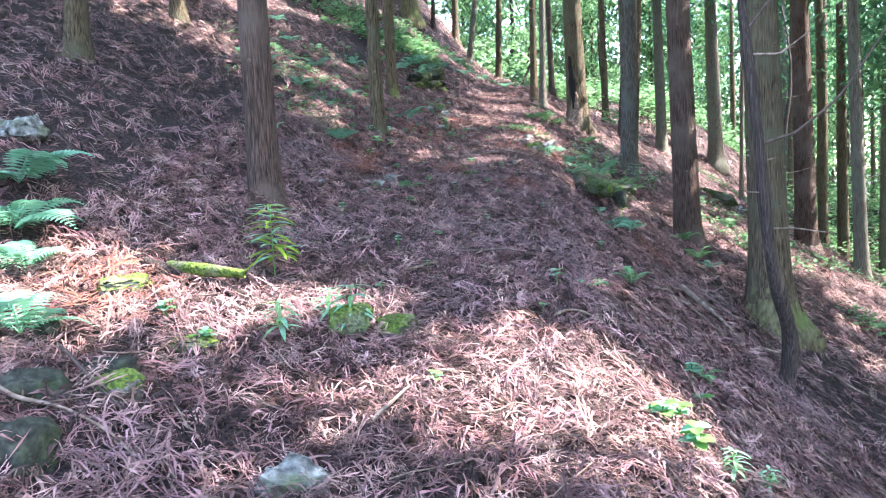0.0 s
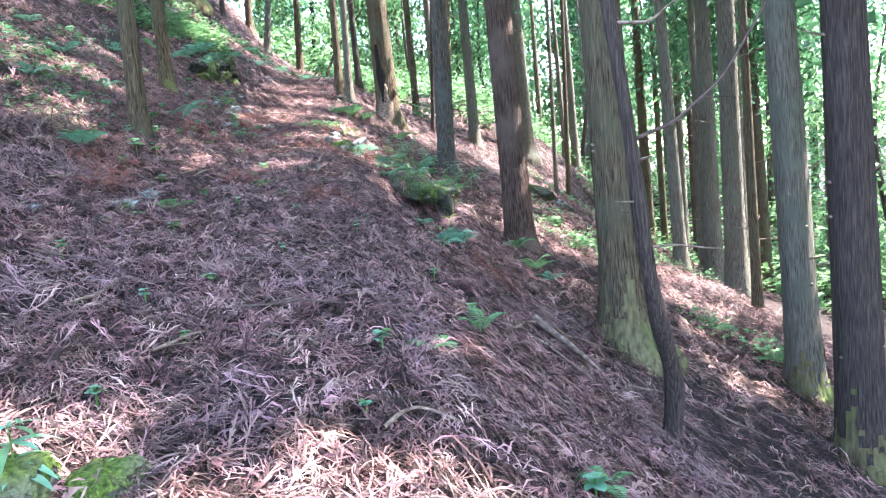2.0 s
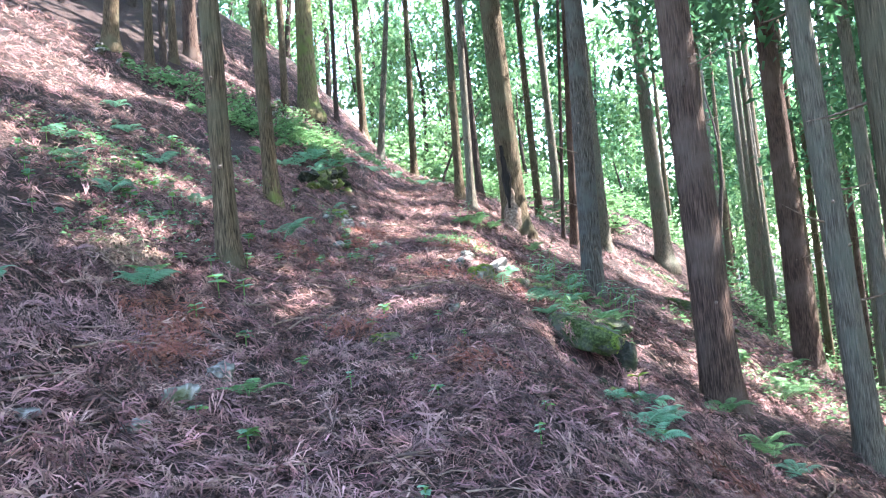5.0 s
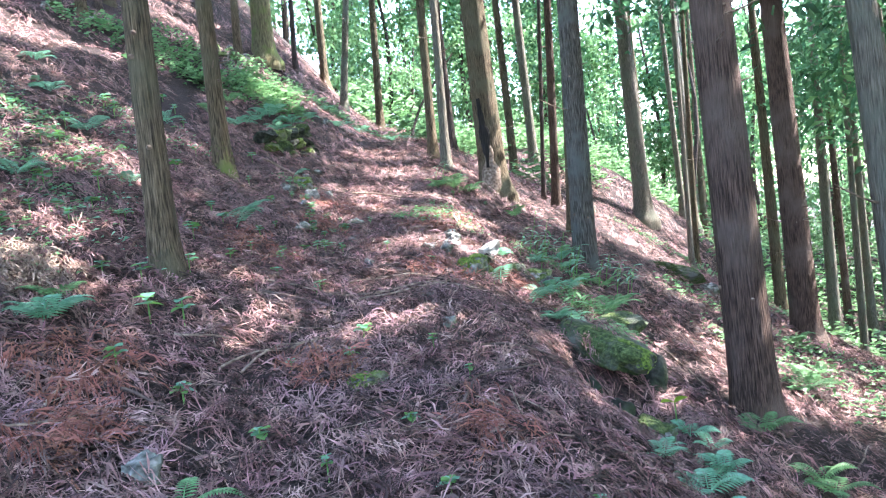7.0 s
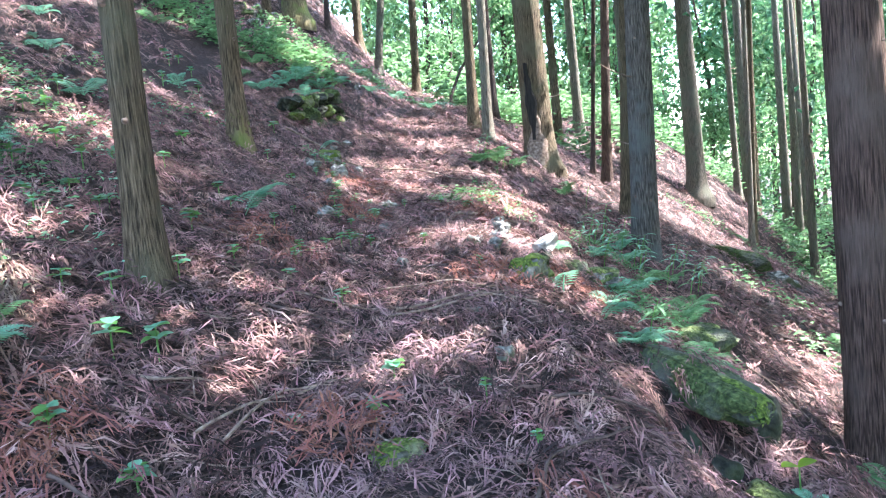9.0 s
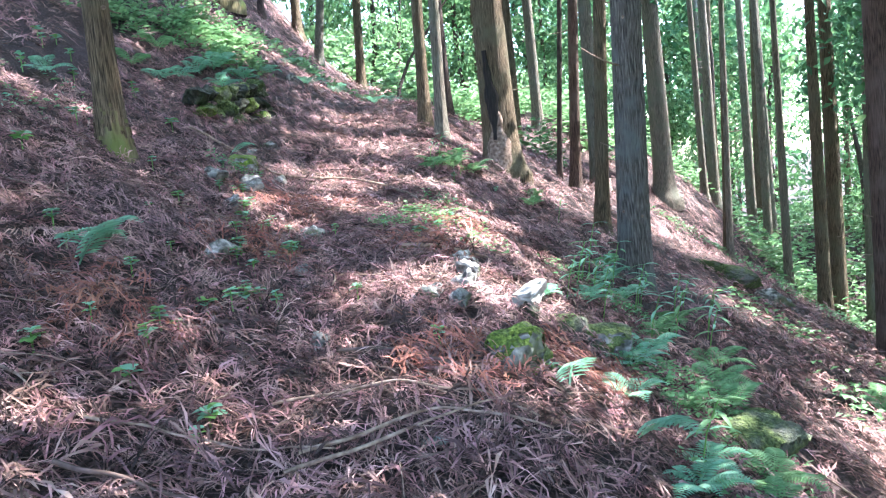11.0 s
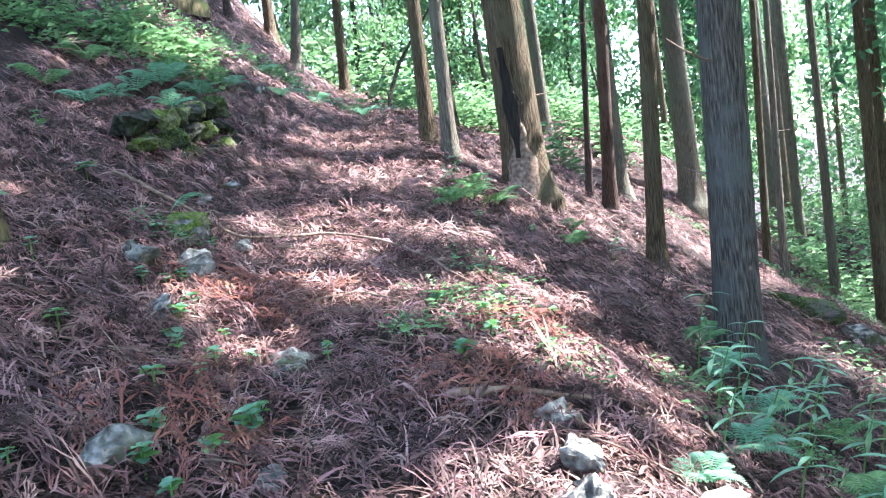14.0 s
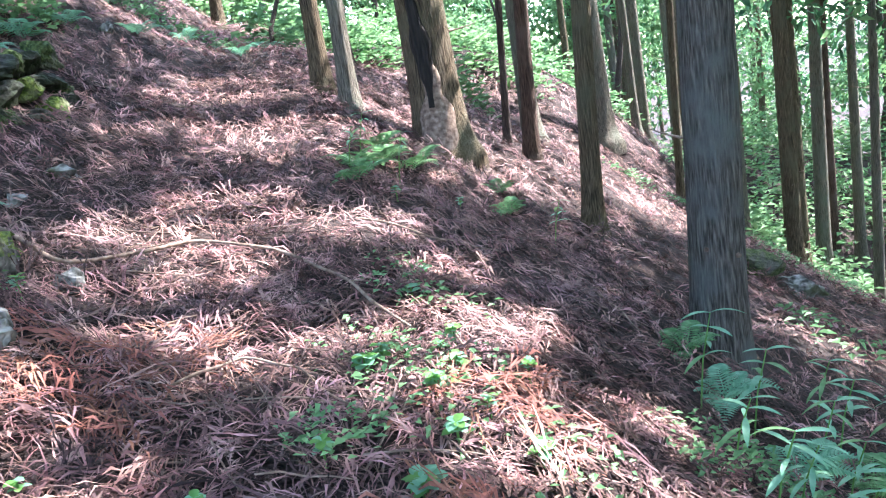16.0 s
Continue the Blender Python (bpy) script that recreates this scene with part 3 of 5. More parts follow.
# the charred wound on the big cedar
def scar(name, mat, low, high, middle, half, r_off, label):
    hs = np.linspace(low, high, 14)
    n = 9
    rows = []
    for i, h in enumerate(hs):
        r = 0.275 * (1 - 0.82 * (max(h, 0) / 19.0) ** 1.1) * (1 + 0.45 * math.exp(-max(h, 0) / 0.28)) * 1.03 + r_off
        w = half * (0.25 + 0.75 * math.sin(math.pi * min(1.0, (i + 0.8) / 14.5))) * (1 + 0.25 * math.sin(7 * h) + 0.15 * math.sin(17 * h))
        a = middle + 0.12 * math.sin(2.2 * h) + np.linspace(-w, w, n)
        edge = r - 0.03 * np.abs(np.linspace(-1, 1, n)) ** 4
        rows.append(np.stack([-0.01 * h + edge * np.cos(a), 0.003 * h + edge * np.sin(a), np.full(n, h)], 1))
    vv = np.concatenate(rows)
    i = np.arange(14 * n).reshape(14, n)
    ff = np.stack([i[:-1, :-1], i[:-1, 1:], i[1:, 1:], i[1:, :-1]], -1).reshape(-1, 4)
    part_mesh(name, mesh_from(name, vv, ff, mat), OLD, label)


scar("bare_wood", DEADWOOD, -0.1, 0.95, radians(240), 0.65, 0.016, "pale weathered wood laid bare")
scar("charred_wound", CHAR, 0.5, 1.9, radians(234), 0.34, 0.03, "black charred hollow")


# ---- stones ----
def stone(x, y, size, mat=STONE, label="angular grey stone half sunk in litter", seed=1, sink=0.45, turn=0.0, tilt=(0, 0), name="stone", cap=None, z=None):
    gen = random.Random(seed)
    bm = bmesh.new()
    for _ in range(15):
        d = Vector((gen.gauss(0, 1), gen.gauss(0, 1), gen.gauss(0, 1))).normalized() * gen.uniform(0.8, 1.0)
        bm.verts.new((d.x * size[0] / 2, d.y * size[1] / 2, d.z * size[2] / 2))
    hull = bmesh.ops.convex_hull(bm, input=bm.verts)
    bmesh.ops.delete(bm, geom=[g for g in hull["geom_interior"] if isinstance(g, bmesh.types.BMVert)], context="VERTS")
    bmesh.ops.subdivide_edges(bm, edges=bm.edges[:], cuts=3, use_grid_fill=True)
    bm.normal_update()
    for vert in bm.verts:
        far = Vector((vert.co.x / size[0], vert.co.y / size[1], vert.co.z / size[2]))
        vert.co += vert.normal * min(size) * (0.15 * noise.noise(far * 3.1 + Vector((seed, 0, 0))) + 0.08 * noise.noise(far * 8 + Vector((0, seed, 0))) + 0.05 * noise.noise(far * 21))
    me = bpy.data.meshes.new(name)
    bm.to_mesh(me)
    bm.free()
    me.materials.append(mat)
    ob = tagged(new(name, me), label, "stone", "stones along the path")
    zz = gz(x, y) + size[2] * (0.5 - sink) if z is None else z
    ob.matrix_world = pose(x, y, zz, tilt[0], tilt[1], turn)
    if cap:
        bm = bmesh.new()
        bm.from_mesh(me)
        keep = [fc for fc in bm.faces if fc.normal.z > 0.15]
        bmesh.ops.delete(bm, geom=[fc for fc in bm.faces if fc not in keep], context="FACES")
        bmesh.ops.subdivide_edges(bm, edges=bm.edges[:], cuts=2, use_grid_fill=True)
        for vert in bm.verts:
            k = noise.noise(vert.co * 14 + Vector((seed, 0, 0)))
            vert.co += vert.normal * (0.006 + 0.012 * k)
        part("moss_cap", bm, cap, ob, "bright green moss cushion")
    return ob


def boulder(x, y, z, size, mat, label, seed, turn=0.0, tilt=(0, 0), top=None, high=0.2):
    """A rounded, lumpy boulder; top: a coat on the faces that look up."""
    bm = bmesh.new()
    bmesh.ops.create_icosphere(bm, subdivisions=4, radius=0.5)
    for vert in bm.verts:
        c = vert.co.copy()
        k = 0.3 * noise.noise(c * 2.2 + Vector((seed, 0, 0))) + 0.12 * noise.noise(c * 6 + Vector((0, seed, 0))) + 0.04 * noise.noise(c * 17)
        box = max(abs(c.x), abs(c.y), abs(c.z)) * 2
        c = c * (1 + k) / (0.45 + 0.55 * box)
        vert.co = Vector((c.x * size[0], c.y * size[1], c.z * size[2]))
    coat = bm.copy()
    me = bpy.data.meshes.new("boulder")
    bm.to_mesh(me)
    bm.free()
    for p in me.polygons:
        p.use_smooth = True
    me.materials.append(mat)
    ob = tagged(new("boulder", me), label, "boulder", "boulders along the path")
    ob.matrix_world = pose(x, y, z, tilt[0], tilt[1], turn)
    if top:
        coat.normal_update()
        drop = [fc for fc in coat.faces if fc.normal.z + 0.5 * noise.noise(fc.calc_center_median() * 5 + Vector((seed, 3, 0))) < high]
        bmesh.ops.delete(coat, geom=drop, context="FACES")
        for vert in coat.verts:
            vert.co += vert.normal * (0.008 + 0.012 * (0.5 + noise.noise(vert.co * 22)))
        part("moss_coat", coat, top, ob, "green moss cushion")
    else:
        coat.free()
    return ob


for k, (x, y, sx, sy, sz) in enumerate([
    (-0.57, 2.79, 0.36, 0.26, 0.2), (1.1, 10.73, 0.17, 0.13, 0.12), (0.66, 12.32, 0.17, 0.14, 0.16), (1.58, 13.26, 0.26, 0.2, 0.2), (1.34, 13.12, 0.24, 0.14, 0.1),
    (1.71, 13.85, 0.26, 0.2, 0.16), (0.2, 15.7, 0.24, 0.2, 0.24), (0.02, 15.05, 0.4, 0.24, 0.22), (1.05, 11.41, 0.14, 0.1, 0.06)]):
    stone(x, y, (sx, sy, sz), seed=k + 3, turn=41 * k, sink=0.3)
for k, (x, y, sx, sy, sz) in enumerate([
    (0.66, 14.6, 0.32, 0.2, 0.14), (0.68, 14.5, 0.2, 0.15, 0.13), (0.09, 13.7, 0.32, 0.22, 0.22), (1.64, 13.49, 0.32, 0.26, 0.22), (0.59, 13.59, 0.22, 0.15, 0.1),
    (-0.09, 15.63, 0.3, 0.22, 0.32), (0.17, 15.77, 0.26, 0.2, 0.28), (0.41, 16.4, 0.2, 0.14, 0.16), (0.32, 18.16, 0.3, 0.16, 0.1), (0.1, 17.4, 0.2, 0.15, 0.12)]):
    stone(x, y, (sx, sy, sz), seed=k + 23, turn=29 * k, sink=0.3, label="flat grey stone lying loose in the litter")
for k, (x, y, sx, sy, sz) in enumerate([
    (-0.7, 8.42, 0.26, 0.2, 0.18), (-0.8, 8.0, 0.22, 0.16, 0.1), (-0.55, 8.75, 0.3, 0.2, 0.2), (-1.25, 7.86, 0.2, 0.14, 0.1), (-3.73, 6.82, 0.5, 0.4, 0.35),
    (0.58, 22.3, 0.3, 0.2, 0.2), (0.25, 18.1, 0.34, 0.2, 0.12)]):
    stone(x, y, (sx, sy, sz), seed=k + 43, turn=53 * k, sink=0.25)
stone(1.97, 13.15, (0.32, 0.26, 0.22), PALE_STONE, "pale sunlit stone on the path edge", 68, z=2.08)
# near-black body beneath paints the shaded side of the pale stone
stone(1.93, 13.08, (0.3, 0.24, 0.24), SHADE_STONE, "dark stone for the shaded underside of the pale one", 64, z=1.95)
boulder(1.6, 12.16, 1.96, (0.26, 0.2, 0.24), STONE, "grey stone under bright green moss on the path edge", 65, 30, top=MOSS, high=0.2)
stone(1.28, 12.95, (0.24, 0.14, 0.14), STONE, "flat grey stone lying loose in the litter", 66, 0.1, 20)
stone(1.47, 12.88, (0.18, 0.14, 0.14), STONE, "angular grey stone lying loose in the litter", 67, 0.1, 80)
boulder(2.2, 13.2, gz(2.2, 13.2) - 0.03, (0.26, 0.24, 0.2), MOSS_DARK, "dark boulder below the pale stone", 63, 20)
stone(1.68, 13.15, (0.16, 0.12, 0.1), PALE_STONE, "pale grey stone on the path edge", 62, 0.3)
for k, (x, y, sx, sy, sz) in enumerate([
    (-0.54, 4.49, 0.24, 0.2, 0.22), (-0.27, 4.58, 0.26, 0.2, 0.14), (-1.47, 3.36, 0.22, 0.18, 0.12), (-1.92, 4.52, 0.3, 0.34, 0.1), (0.07, 16.44, 0.3, 0.26, 0.22),
    (-1.34, 3.95, 0.24, 0.2, 0.06), (0.44, 9.75, 0.2, 0.16, 0.08)]):
    boulder(x, y, gz(x, y) + 0.25 * sz, (sx, sy, sz), STONE, "grey stone under bright green moss", k + 71, 67 * k, top=MOSS)
# boulders coloured near black to stand in for shaded cavities of the bank
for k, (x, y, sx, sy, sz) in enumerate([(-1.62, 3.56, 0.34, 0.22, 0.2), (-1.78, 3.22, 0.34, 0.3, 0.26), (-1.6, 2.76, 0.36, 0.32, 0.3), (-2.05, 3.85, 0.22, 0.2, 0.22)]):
    boulder(x, y, gz(x, y) - 0.03, (0.9 * sx, 0.9 * sy, sz), SHADE_STONE, "boulder painted near black for the shaded gaps in the bank", k + 81, 37 * k, top=None)
# the mossy ledge at the edge of the path, with its hollow
boulder(2.26, 10.88, 1.34, (0.36, 0.74, 0.24), MOSS_DARK, "overhanging dark boulder above a hollow", 93, 24, (14, 14), MOSS_DARK, 0.5)
boulder(2.38, 10.64, 1.29, (0.18, 0.36, 0.18), MOSS_DARK, "rounded block with bright green moss on its end", 90, 24, (16, 20), MOSS, 0.0)
# the near-black stones here carry the shade of the hollow in their colour
boulder(2.62, 10.92, 1.08, (0.2, 0.26, 0.32), SHADE_STONE, "dark grey boulder behind the mossy ledge", 94, 60)
boulder(1.98, 10.85, 0.95, (0.26, 0.8, 0.5), SHADE_STONE, "boulder holding up the path edge, darkened for the hollow's shade", 95, 14)
boulder(2.36, 10.38, 0.76, (0.24, 0.28, 0.26), STONE, "grey green stone under the mossy ledge", 96, 40, (18, 0), MOSS_DARK, 0.6)
boulder(2.2, 10.66, 0.86, (0.3, 0.24, 0.3), SHADE_STONE, "stone painted near black for the shade deep under the ledge", 97, 15)
boulder(2.95, 12.4, gz(2.95, 12.4) + 0.02, (0.5, 0.4, 0.3), MOSS_DARK, "mossy boulder among ferns on the edge", 98, 15, (0, 0), MOSS_DARK)
boulder(2.45, 13.15, gz(2.45, 13.15) + 0.04, (0.36, 0.3, 0.22), STONE, "mossy stone on the path edge under herbs", 99, 75, (0, 0), MOSS_DARK, 0.4)
stone(7.35, 20.0, (1.5, 0.7, 0.45), MOSS_DARK, "long dark rock slab on the lower slope", 100, 0.3, -35, (0, 25))
stone(7.9, 19.6, (0.8, 0.5, 0.35), STONE, "grey rock slab on the lower slope", 101, 0.3, -30, (0, 25))
# remains of a dry stone wall in the bank above the path
gen_wall = random.Random(5)
wall = tagged(new("stone_wall"), "tumbled mossy dry stone wall in the bank above the path", "wall", kind="structure")
for row in range(4):
    for k in range(8):
        u = (k + 0.5 * (row % 2)) / 8
        x, y = -0.26 + 0.65 * u - 0.09 * row, 18.1 + 1.9 * u
        b = stone(x + gen_wall.uniform(-0.06, 0.06), y, (gen_wall.uniform(0.3, 0.5), gen_wall.uniform(0.34, 0.52), gen_wall.uniform(0.22, 0.34)),
                  gen_wall.choice((MOSS_DARK, SHADE_STONE, MOSS_DARK, SHADE_STONE, SHADE_STONE, MOSS_DARK, MOSS)), "mossy wall stone", 200 + row * 10 + k, turn=gen_wall.uniform(0, 180),
                  z=gz(-0.32 + 0.6 * u, y) - 0.26 + 0.2 * row)
        b.parent = wall
        for key in ("label", "category", "group"):
            del b[key]
gen_pile = random.Random(9)
for cx, cy, n in ((-4.3, 21.2, 8), (-1.6, 23.4, 7), (-0.9, 25.0, 5)):
    for k in range(n):
        stone(cx + gen_pile.uniform(-0.7, 0.7), cy + gen_pile.uniform(-0.6, 0.6), (gen_pile.uniform(0.3, 0.5), gen_pile.uniform(0.25, 0.4), gen_pile.uniform(0.2, 0.35)),
              gen_pile.choice((STONE, MOSS_DARK)), "rough stone of a tumbled pile on the hillside", 300 + int(cy) * 10 + k, 0.3, gen_pile.uniform(0, 180))


# ---- fallen sticks ----
def stick(points, r=0.011, mat=DEADWOOD, label="thin bare fallen branch on the litter", lift=0.07, twigs=0):
    p = np.array(points, float)
    s = np.linspace(0, len(p) - 1, 7 * len(p))
    q = np.column_stack([np.interp(s, np.arange(len(p)), p[:, k]) for k in range(2)])
    for _ in range(2):
        q[1:-1] = 0.25 * q[:-2] + 0.5 * q[1:-1] + 0.25 * q[2:]
    q += 0.01 * np.sin(np.outer(s * 4 + p[0, 0] * 9, [1.0, 1.7]))
    z = ground_z(q[:, 0], q[:, 1]) + lift + r + 0.012 * np.sin(s * 2.3)
    line = np.column_stack([q, z])
    ob = tagged(new("fallen_branch"), label, "branch", "fallen branches")
    ob.location = line[0]
    line = line - line[0]
    vv, ff = tube(line, np.linspace(r, r * 0.5, len(q)) * (1 + 0.1 * np.sin(5 * s)), 7)
    part_mesh("stem", mesh_from("stem", vv, ff, mat), ob)
    gen = np.random.default_rng(int(abs(p[0, 0] * 100 + p[0, 1] * 10)))
    for _ in range(twigs):
        i = int(gen.integers(2, len(line) - 2))
        d = line[i + 1] - line[i]
        d = d / (np.linalg.norm(d) + 1e-9)
        side = np.array([-d[1], d[0], 0.1]) * gen.choice([-1, 1])
        ln = gen.uniform(0.08, 0.2)
        t = np.linspace(0, 1, 4)[:, None]
        vv, ff = tube(line[i] + (d * 0.7 + side * 0.7) * ln * t, np.linspace(r * 0.4, r * 0.15, 4), 5)
        part_mesh("twig", mesh_from("twig", vv, ff, mat), ob)
    return ob


for pts in ([(0.46, 11.67), (0.95, 11.75), (1.36, 11.68), (1.49, 11.46)], [(-0.17, 11.47), (0.09, 11.44), (0.37, 11.39), (0.69, 11.32)],
            [(0.76, 13.08), (0.8, 13.23), (1.09, 13.3)], [(-0.54, 11.74), (-0.36, 11.58)], [(0.8, 15.35), (1.1, 15.48), (1.29, 15.3), (1.42, 14.9)]):
    stick(pts, 0.0065, twigs=2)
stick([(-0.49, 17.1), (-0.04, 16.95), (0.4, 16.5), (0.95, 16.95), (1.43, 16.66), (1.7, 16.1), (1.8, 15.46)], 0.014, label="long thin pale fallen branch across the path", lift=0.09, twigs=3)
for pts in ([(2.01, 17.16), (2.45, 16.98), (3.05, 17.11)], [(3.48, 16.79), (3.4, 16.22)], [(4.23, 19.87), (4.35, 18.82)], [(-0.36, 9.78), (-0.14, 10.09), (0.21, 10.38)],
            [(0.56, 11.3), (1.12, 11.53), (1.52, 11.43)], [(-1.03, 9.12), (-1.0, 9.37)], [(-0.64, 10.13), (-0.28, 10.18)], [(-0.69, 6.22), (-0.5, 6.65)]):
    stick(pts, 0.008, twigs=1)
for pts in ([(1.95, 6.74), (2.54, 7.62), (3.4, 8.0)], [(-0.21, 5.65), (0.01, 5.83)], [(3.42, 9.27), (3.9, 9.9)], [(2.19, 6.99), (2.6, 6.71)], [(3.04, 7.04), (3.74, 7.24), (4.29, 7.06)],
            [(-1.85, 3.07), (-1.53, 2.99), (-1.15, 2.79)], [(0.73, 4.67), (0.91, 4.85), (1.08, 4.79)], [(-0.29, 3.18), (-0.15, 3.52), (-0.15, 3.72)]):
    stick(pts, 0.01, twigs=1)
for pts in ([(-1.38, 8.05), (-1.2, 8.32)], [(-0.24, 9.76), (-0.06, 10.21), (0.29, 10.38)], [(0.51, 11.18), (1.37, 11.59)], [(-1.31, 8.64), (-0.79, 9.19)],
            [(4.32, 10.95), (5.0, 11.6)], [(3.18, 12.66), (3.41, 11.64)], [(-1.7, 14.09), (-1.14, 12.9)], [(2.55, 14.17), (2.41, 13.57)]):
    stick(pts, 0.008, twigs=1)
for pts in ([(0.74, 12.13), (1.09, 12.02), (1.35, 11.91)], [(-0.19, 11.19), (0.09, 11.09), (0.39, 11.02)], [(0.88, 9.23), (1.05, 9.57), (1.74, 10.15)], [(-0.76, 9.41), (-0.53, 9.3)],
            [(1.18, 10.09), (1.79, 10.28)], [(-1.04, 7.0), (-0.61, 6.98)], [(0.14, 6.21), (0.78, 6.09)], [(-1.89, 3.63), (-1.32, 3.06)], [(0.39, 7.72), (0.56, 7.8)]):
    stick(pts, 0.009, TWIG_DARK, "dark thin fallen branch on the litter", twigs=2)
stick([(1.31, 14.0), (1.6, 14.0), (1.96, 14.07)], 0.018, LOGWOOD, "short broken brown branch on the path", 0.05)
stick([(2.45, 7.5), (2.75, 6.95)], 0.03, DEADWOOD, "broken pale dead wood beside the crooked tree")
log = stick([(-1.93, 4.86), (-1.6, 4.78), (-1.2, 4.7)], 0.042, BARK_DARK, "rotten fallen log with yellow green moss on it", 0.0)
vv, ff = tube(np.array([(0.18, -0.05, -0.02), (0.42, -0.11, -0.06), (0.7, -0.15, -0.1)]), np.array([0.03, 0.044, 0.026]), 10, np.full(3, 0.1), 2.0)
part_mesh("moss_coat", mesh_from("moss_coat", vv, ff, MOSS), log, "yellow green moss along the log")
# the arching dark stem at the head of the path
arch = tagged(new("leaning_stem"), "thin dark leaning stem above the head of the path", "branch")
arch.location = (3.0, 26.5, gz(3.0, 26.5))
vv, ff = tube([(0, 0, -0.1), (0.1, 0.2, 0.6), (0.45, 0.5, 1.3), (1.0, 0.9, 2.0), (1.7, 1.2, 2.9)], [0.05, 0.045, 0.04, 0.032, 0.02], 8)
part_mesh("stem", mesh_from("stem", vv, ff, BARK_DARK), arch)


# ---- green plants ----
def frond_mesh(name, length, width, pairs, mat, rise=0.95, droop=0.85):
    """A fern frond: an arching stalk with pairs of tapering leaflets."""
    t = np.linspace(0, 1, pairs + 3)
    r = length * (t - 0.12 * t**2)
    z = length * (rise * t - droop * t**2)
    v, f = [], []
    for i in range(len(t) - 1):
        w = 0.006 * (1 - t[i]) + 0.001
        k = len(v)
        v += [(r[i], -w, z[i]), (r[i], w, z[i]), (r[i + 1], w * 0.9, z[i + 1]), (r[i + 1], -w * 0.9, z[i + 1])]
        f.append((k, k + 1, k + 2, k + 3))
    for i in range(2, len(t)):
        u = (i - 2) / pairs
        ln = width * (math.sin(math.pi * min(1, 0.18 + 0.82 * u) ** 0.8) * 0.95 + 0.06)
        half = length / pairs * 0.43
        for s in (-1, 1):
            k = len(v)
            fwd = 0.35 * ln
            dz = -0.12 * ln
            v += [(r[i] - half * 0.6, 0, z[i]), (r[i] + fwd * 0.5 - half, s * ln * 0.55, z[i] + 0.03 * ln), (r[i] + fwd, s * ln, z[i] + dz), (r[i] + fwd * 0.5 + half, s * ln * 0.5, z[i] + 0.03 * ln)]
            f.append((k, k + 1, k + 2, k + 3))
            k = len(v)
            v += [(r[i] - half * 0.6, 0, z[i]), (r[i] + fwd * 0.5 + half, s * ln * 0.5, z[i] + 0.03 * ln), (r[i] + half * 0.8, s * ln * 0.08, z[i]), (r[i] + half * 0.6, 0, z[i])]
            f.append((k, k + 1, k + 2, k + 3))
    return mesh_from(name, v, f, mat, False)


FRONDS = {}
for key, mat in (("deep", FERN), ("pale", FERN_PALE)):
    FRONDS[key] = [frond_mesh("frond", 0.42, 0.11, 15, mat), frond_mesh("frond", 0.34, 0.1, 13, mat, 1.15, 0.9), frond_mesh("frond", 0.5, 0.12, 17, mat, 0.75, 0.7)]


def fern(x, y, size=1.0, count=6, key="deep", label="green fern with arching fronds in the litter", fan=360.0, face=0.0, up=0.04):
    gen = random.Random(int(x * 91 + y * 37))
    ob = tagged(new("fern"), label, "fern", "ferns of the forest floor")
    ob.location = (x, y, gz(x, y) + up)
    for k in range(count):
        a = face + (k / count - 0.5) * fan + gen.uniform(-15, 15)
        p = part_mesh("frond", gen.choice(FRONDS[key]), ob)
        p.matrix_basis = pose(0, 0, 0, gen.uniform(-14, 14), gen.uniform(-22, 6), a) @ Matrix.Scale(size * gen.uniform(0.8, 1.1), 4)
    return ob


for x, y, s, n in [(1.7, 4.75, 0.45, 4), (3.6, 11.05, 0.8, 5), (3.55, 10.3, 0.7, 5)]:
    fern(x, y, s, n)
for x, y, s, n in [(-3.2, 5.75, 1.3, 9), (-2.8, 5.0, 1.2, 9), (-2.5, 4.5, 0.9, 8), (-2.1, 3.7, 0.9, 7)]:
    fern(x, y, s, n, "pale", "pale green fern on the sunny bank")
for x, y, s, n in [(2.14, 9.2, 0.7, 6), (2.05, 8.85, 0.6, 5), (2.6, 10.3, 0.55, 5), (2.66, 10.12, 0.5, 4), (2.3, 10.05, 0.45, 4), (-1.27, 9.95, 0.75, 9)]:
    fern(x, y, s, n, "pale", "mint green fern in the litter")
for x, y, s, n in [(1.65, 6.35, 0.6, 4), (1.2, 5.7, 0.5, 3), (3.5, 10.1, 0.7, 5), (-1.3, 10.3, 0.6, 5),
                   (-0.36, 8.55, 0.6, 4), (2.1, 8.9, 0.6, 4), (6.4, 9.7, 0.8, 6), (6.0, 10.4, 0.9, 6), (5.6, 14.5, 0.9, 7), (5.4, 13.1, 1.0, 7), (7.3, 16.2, 1.0, 7), (6.2, 14.0, 0.9, 6)]:
    fern(x, y, s, n)
for x, y, s, n in [(2.5, 11.5, 0.8, 7), (2.75, 11.9, 0.8, 7), (3.0, 12.7, 0.8, 7), (3.2, 13.2, 0.9, 7), (3.15, 13.9, 0.9, 7), (3.6, 13.9, 0.9, 6), (2.6, 12.4, 0.7, 6), (3.85, 15.0, 0.9, 6),
                   (3.7, 16.2, 0.8, 6), (2.8, 19.3, 1.0, 8), (2.7, 18.9, 1.1, 8), (2.3, 18.2, 0.9, 7), (3.0, 19.0, 1.0, 7), (3.7, 18.6, 0.9, 6), (3.95, 19.3, 0.8, 6), (2.4, 18.6, 0.9, 7)]:
    fern(x, y, 0.8 * s, n + 2, label="lush green fern at the edge of the path")
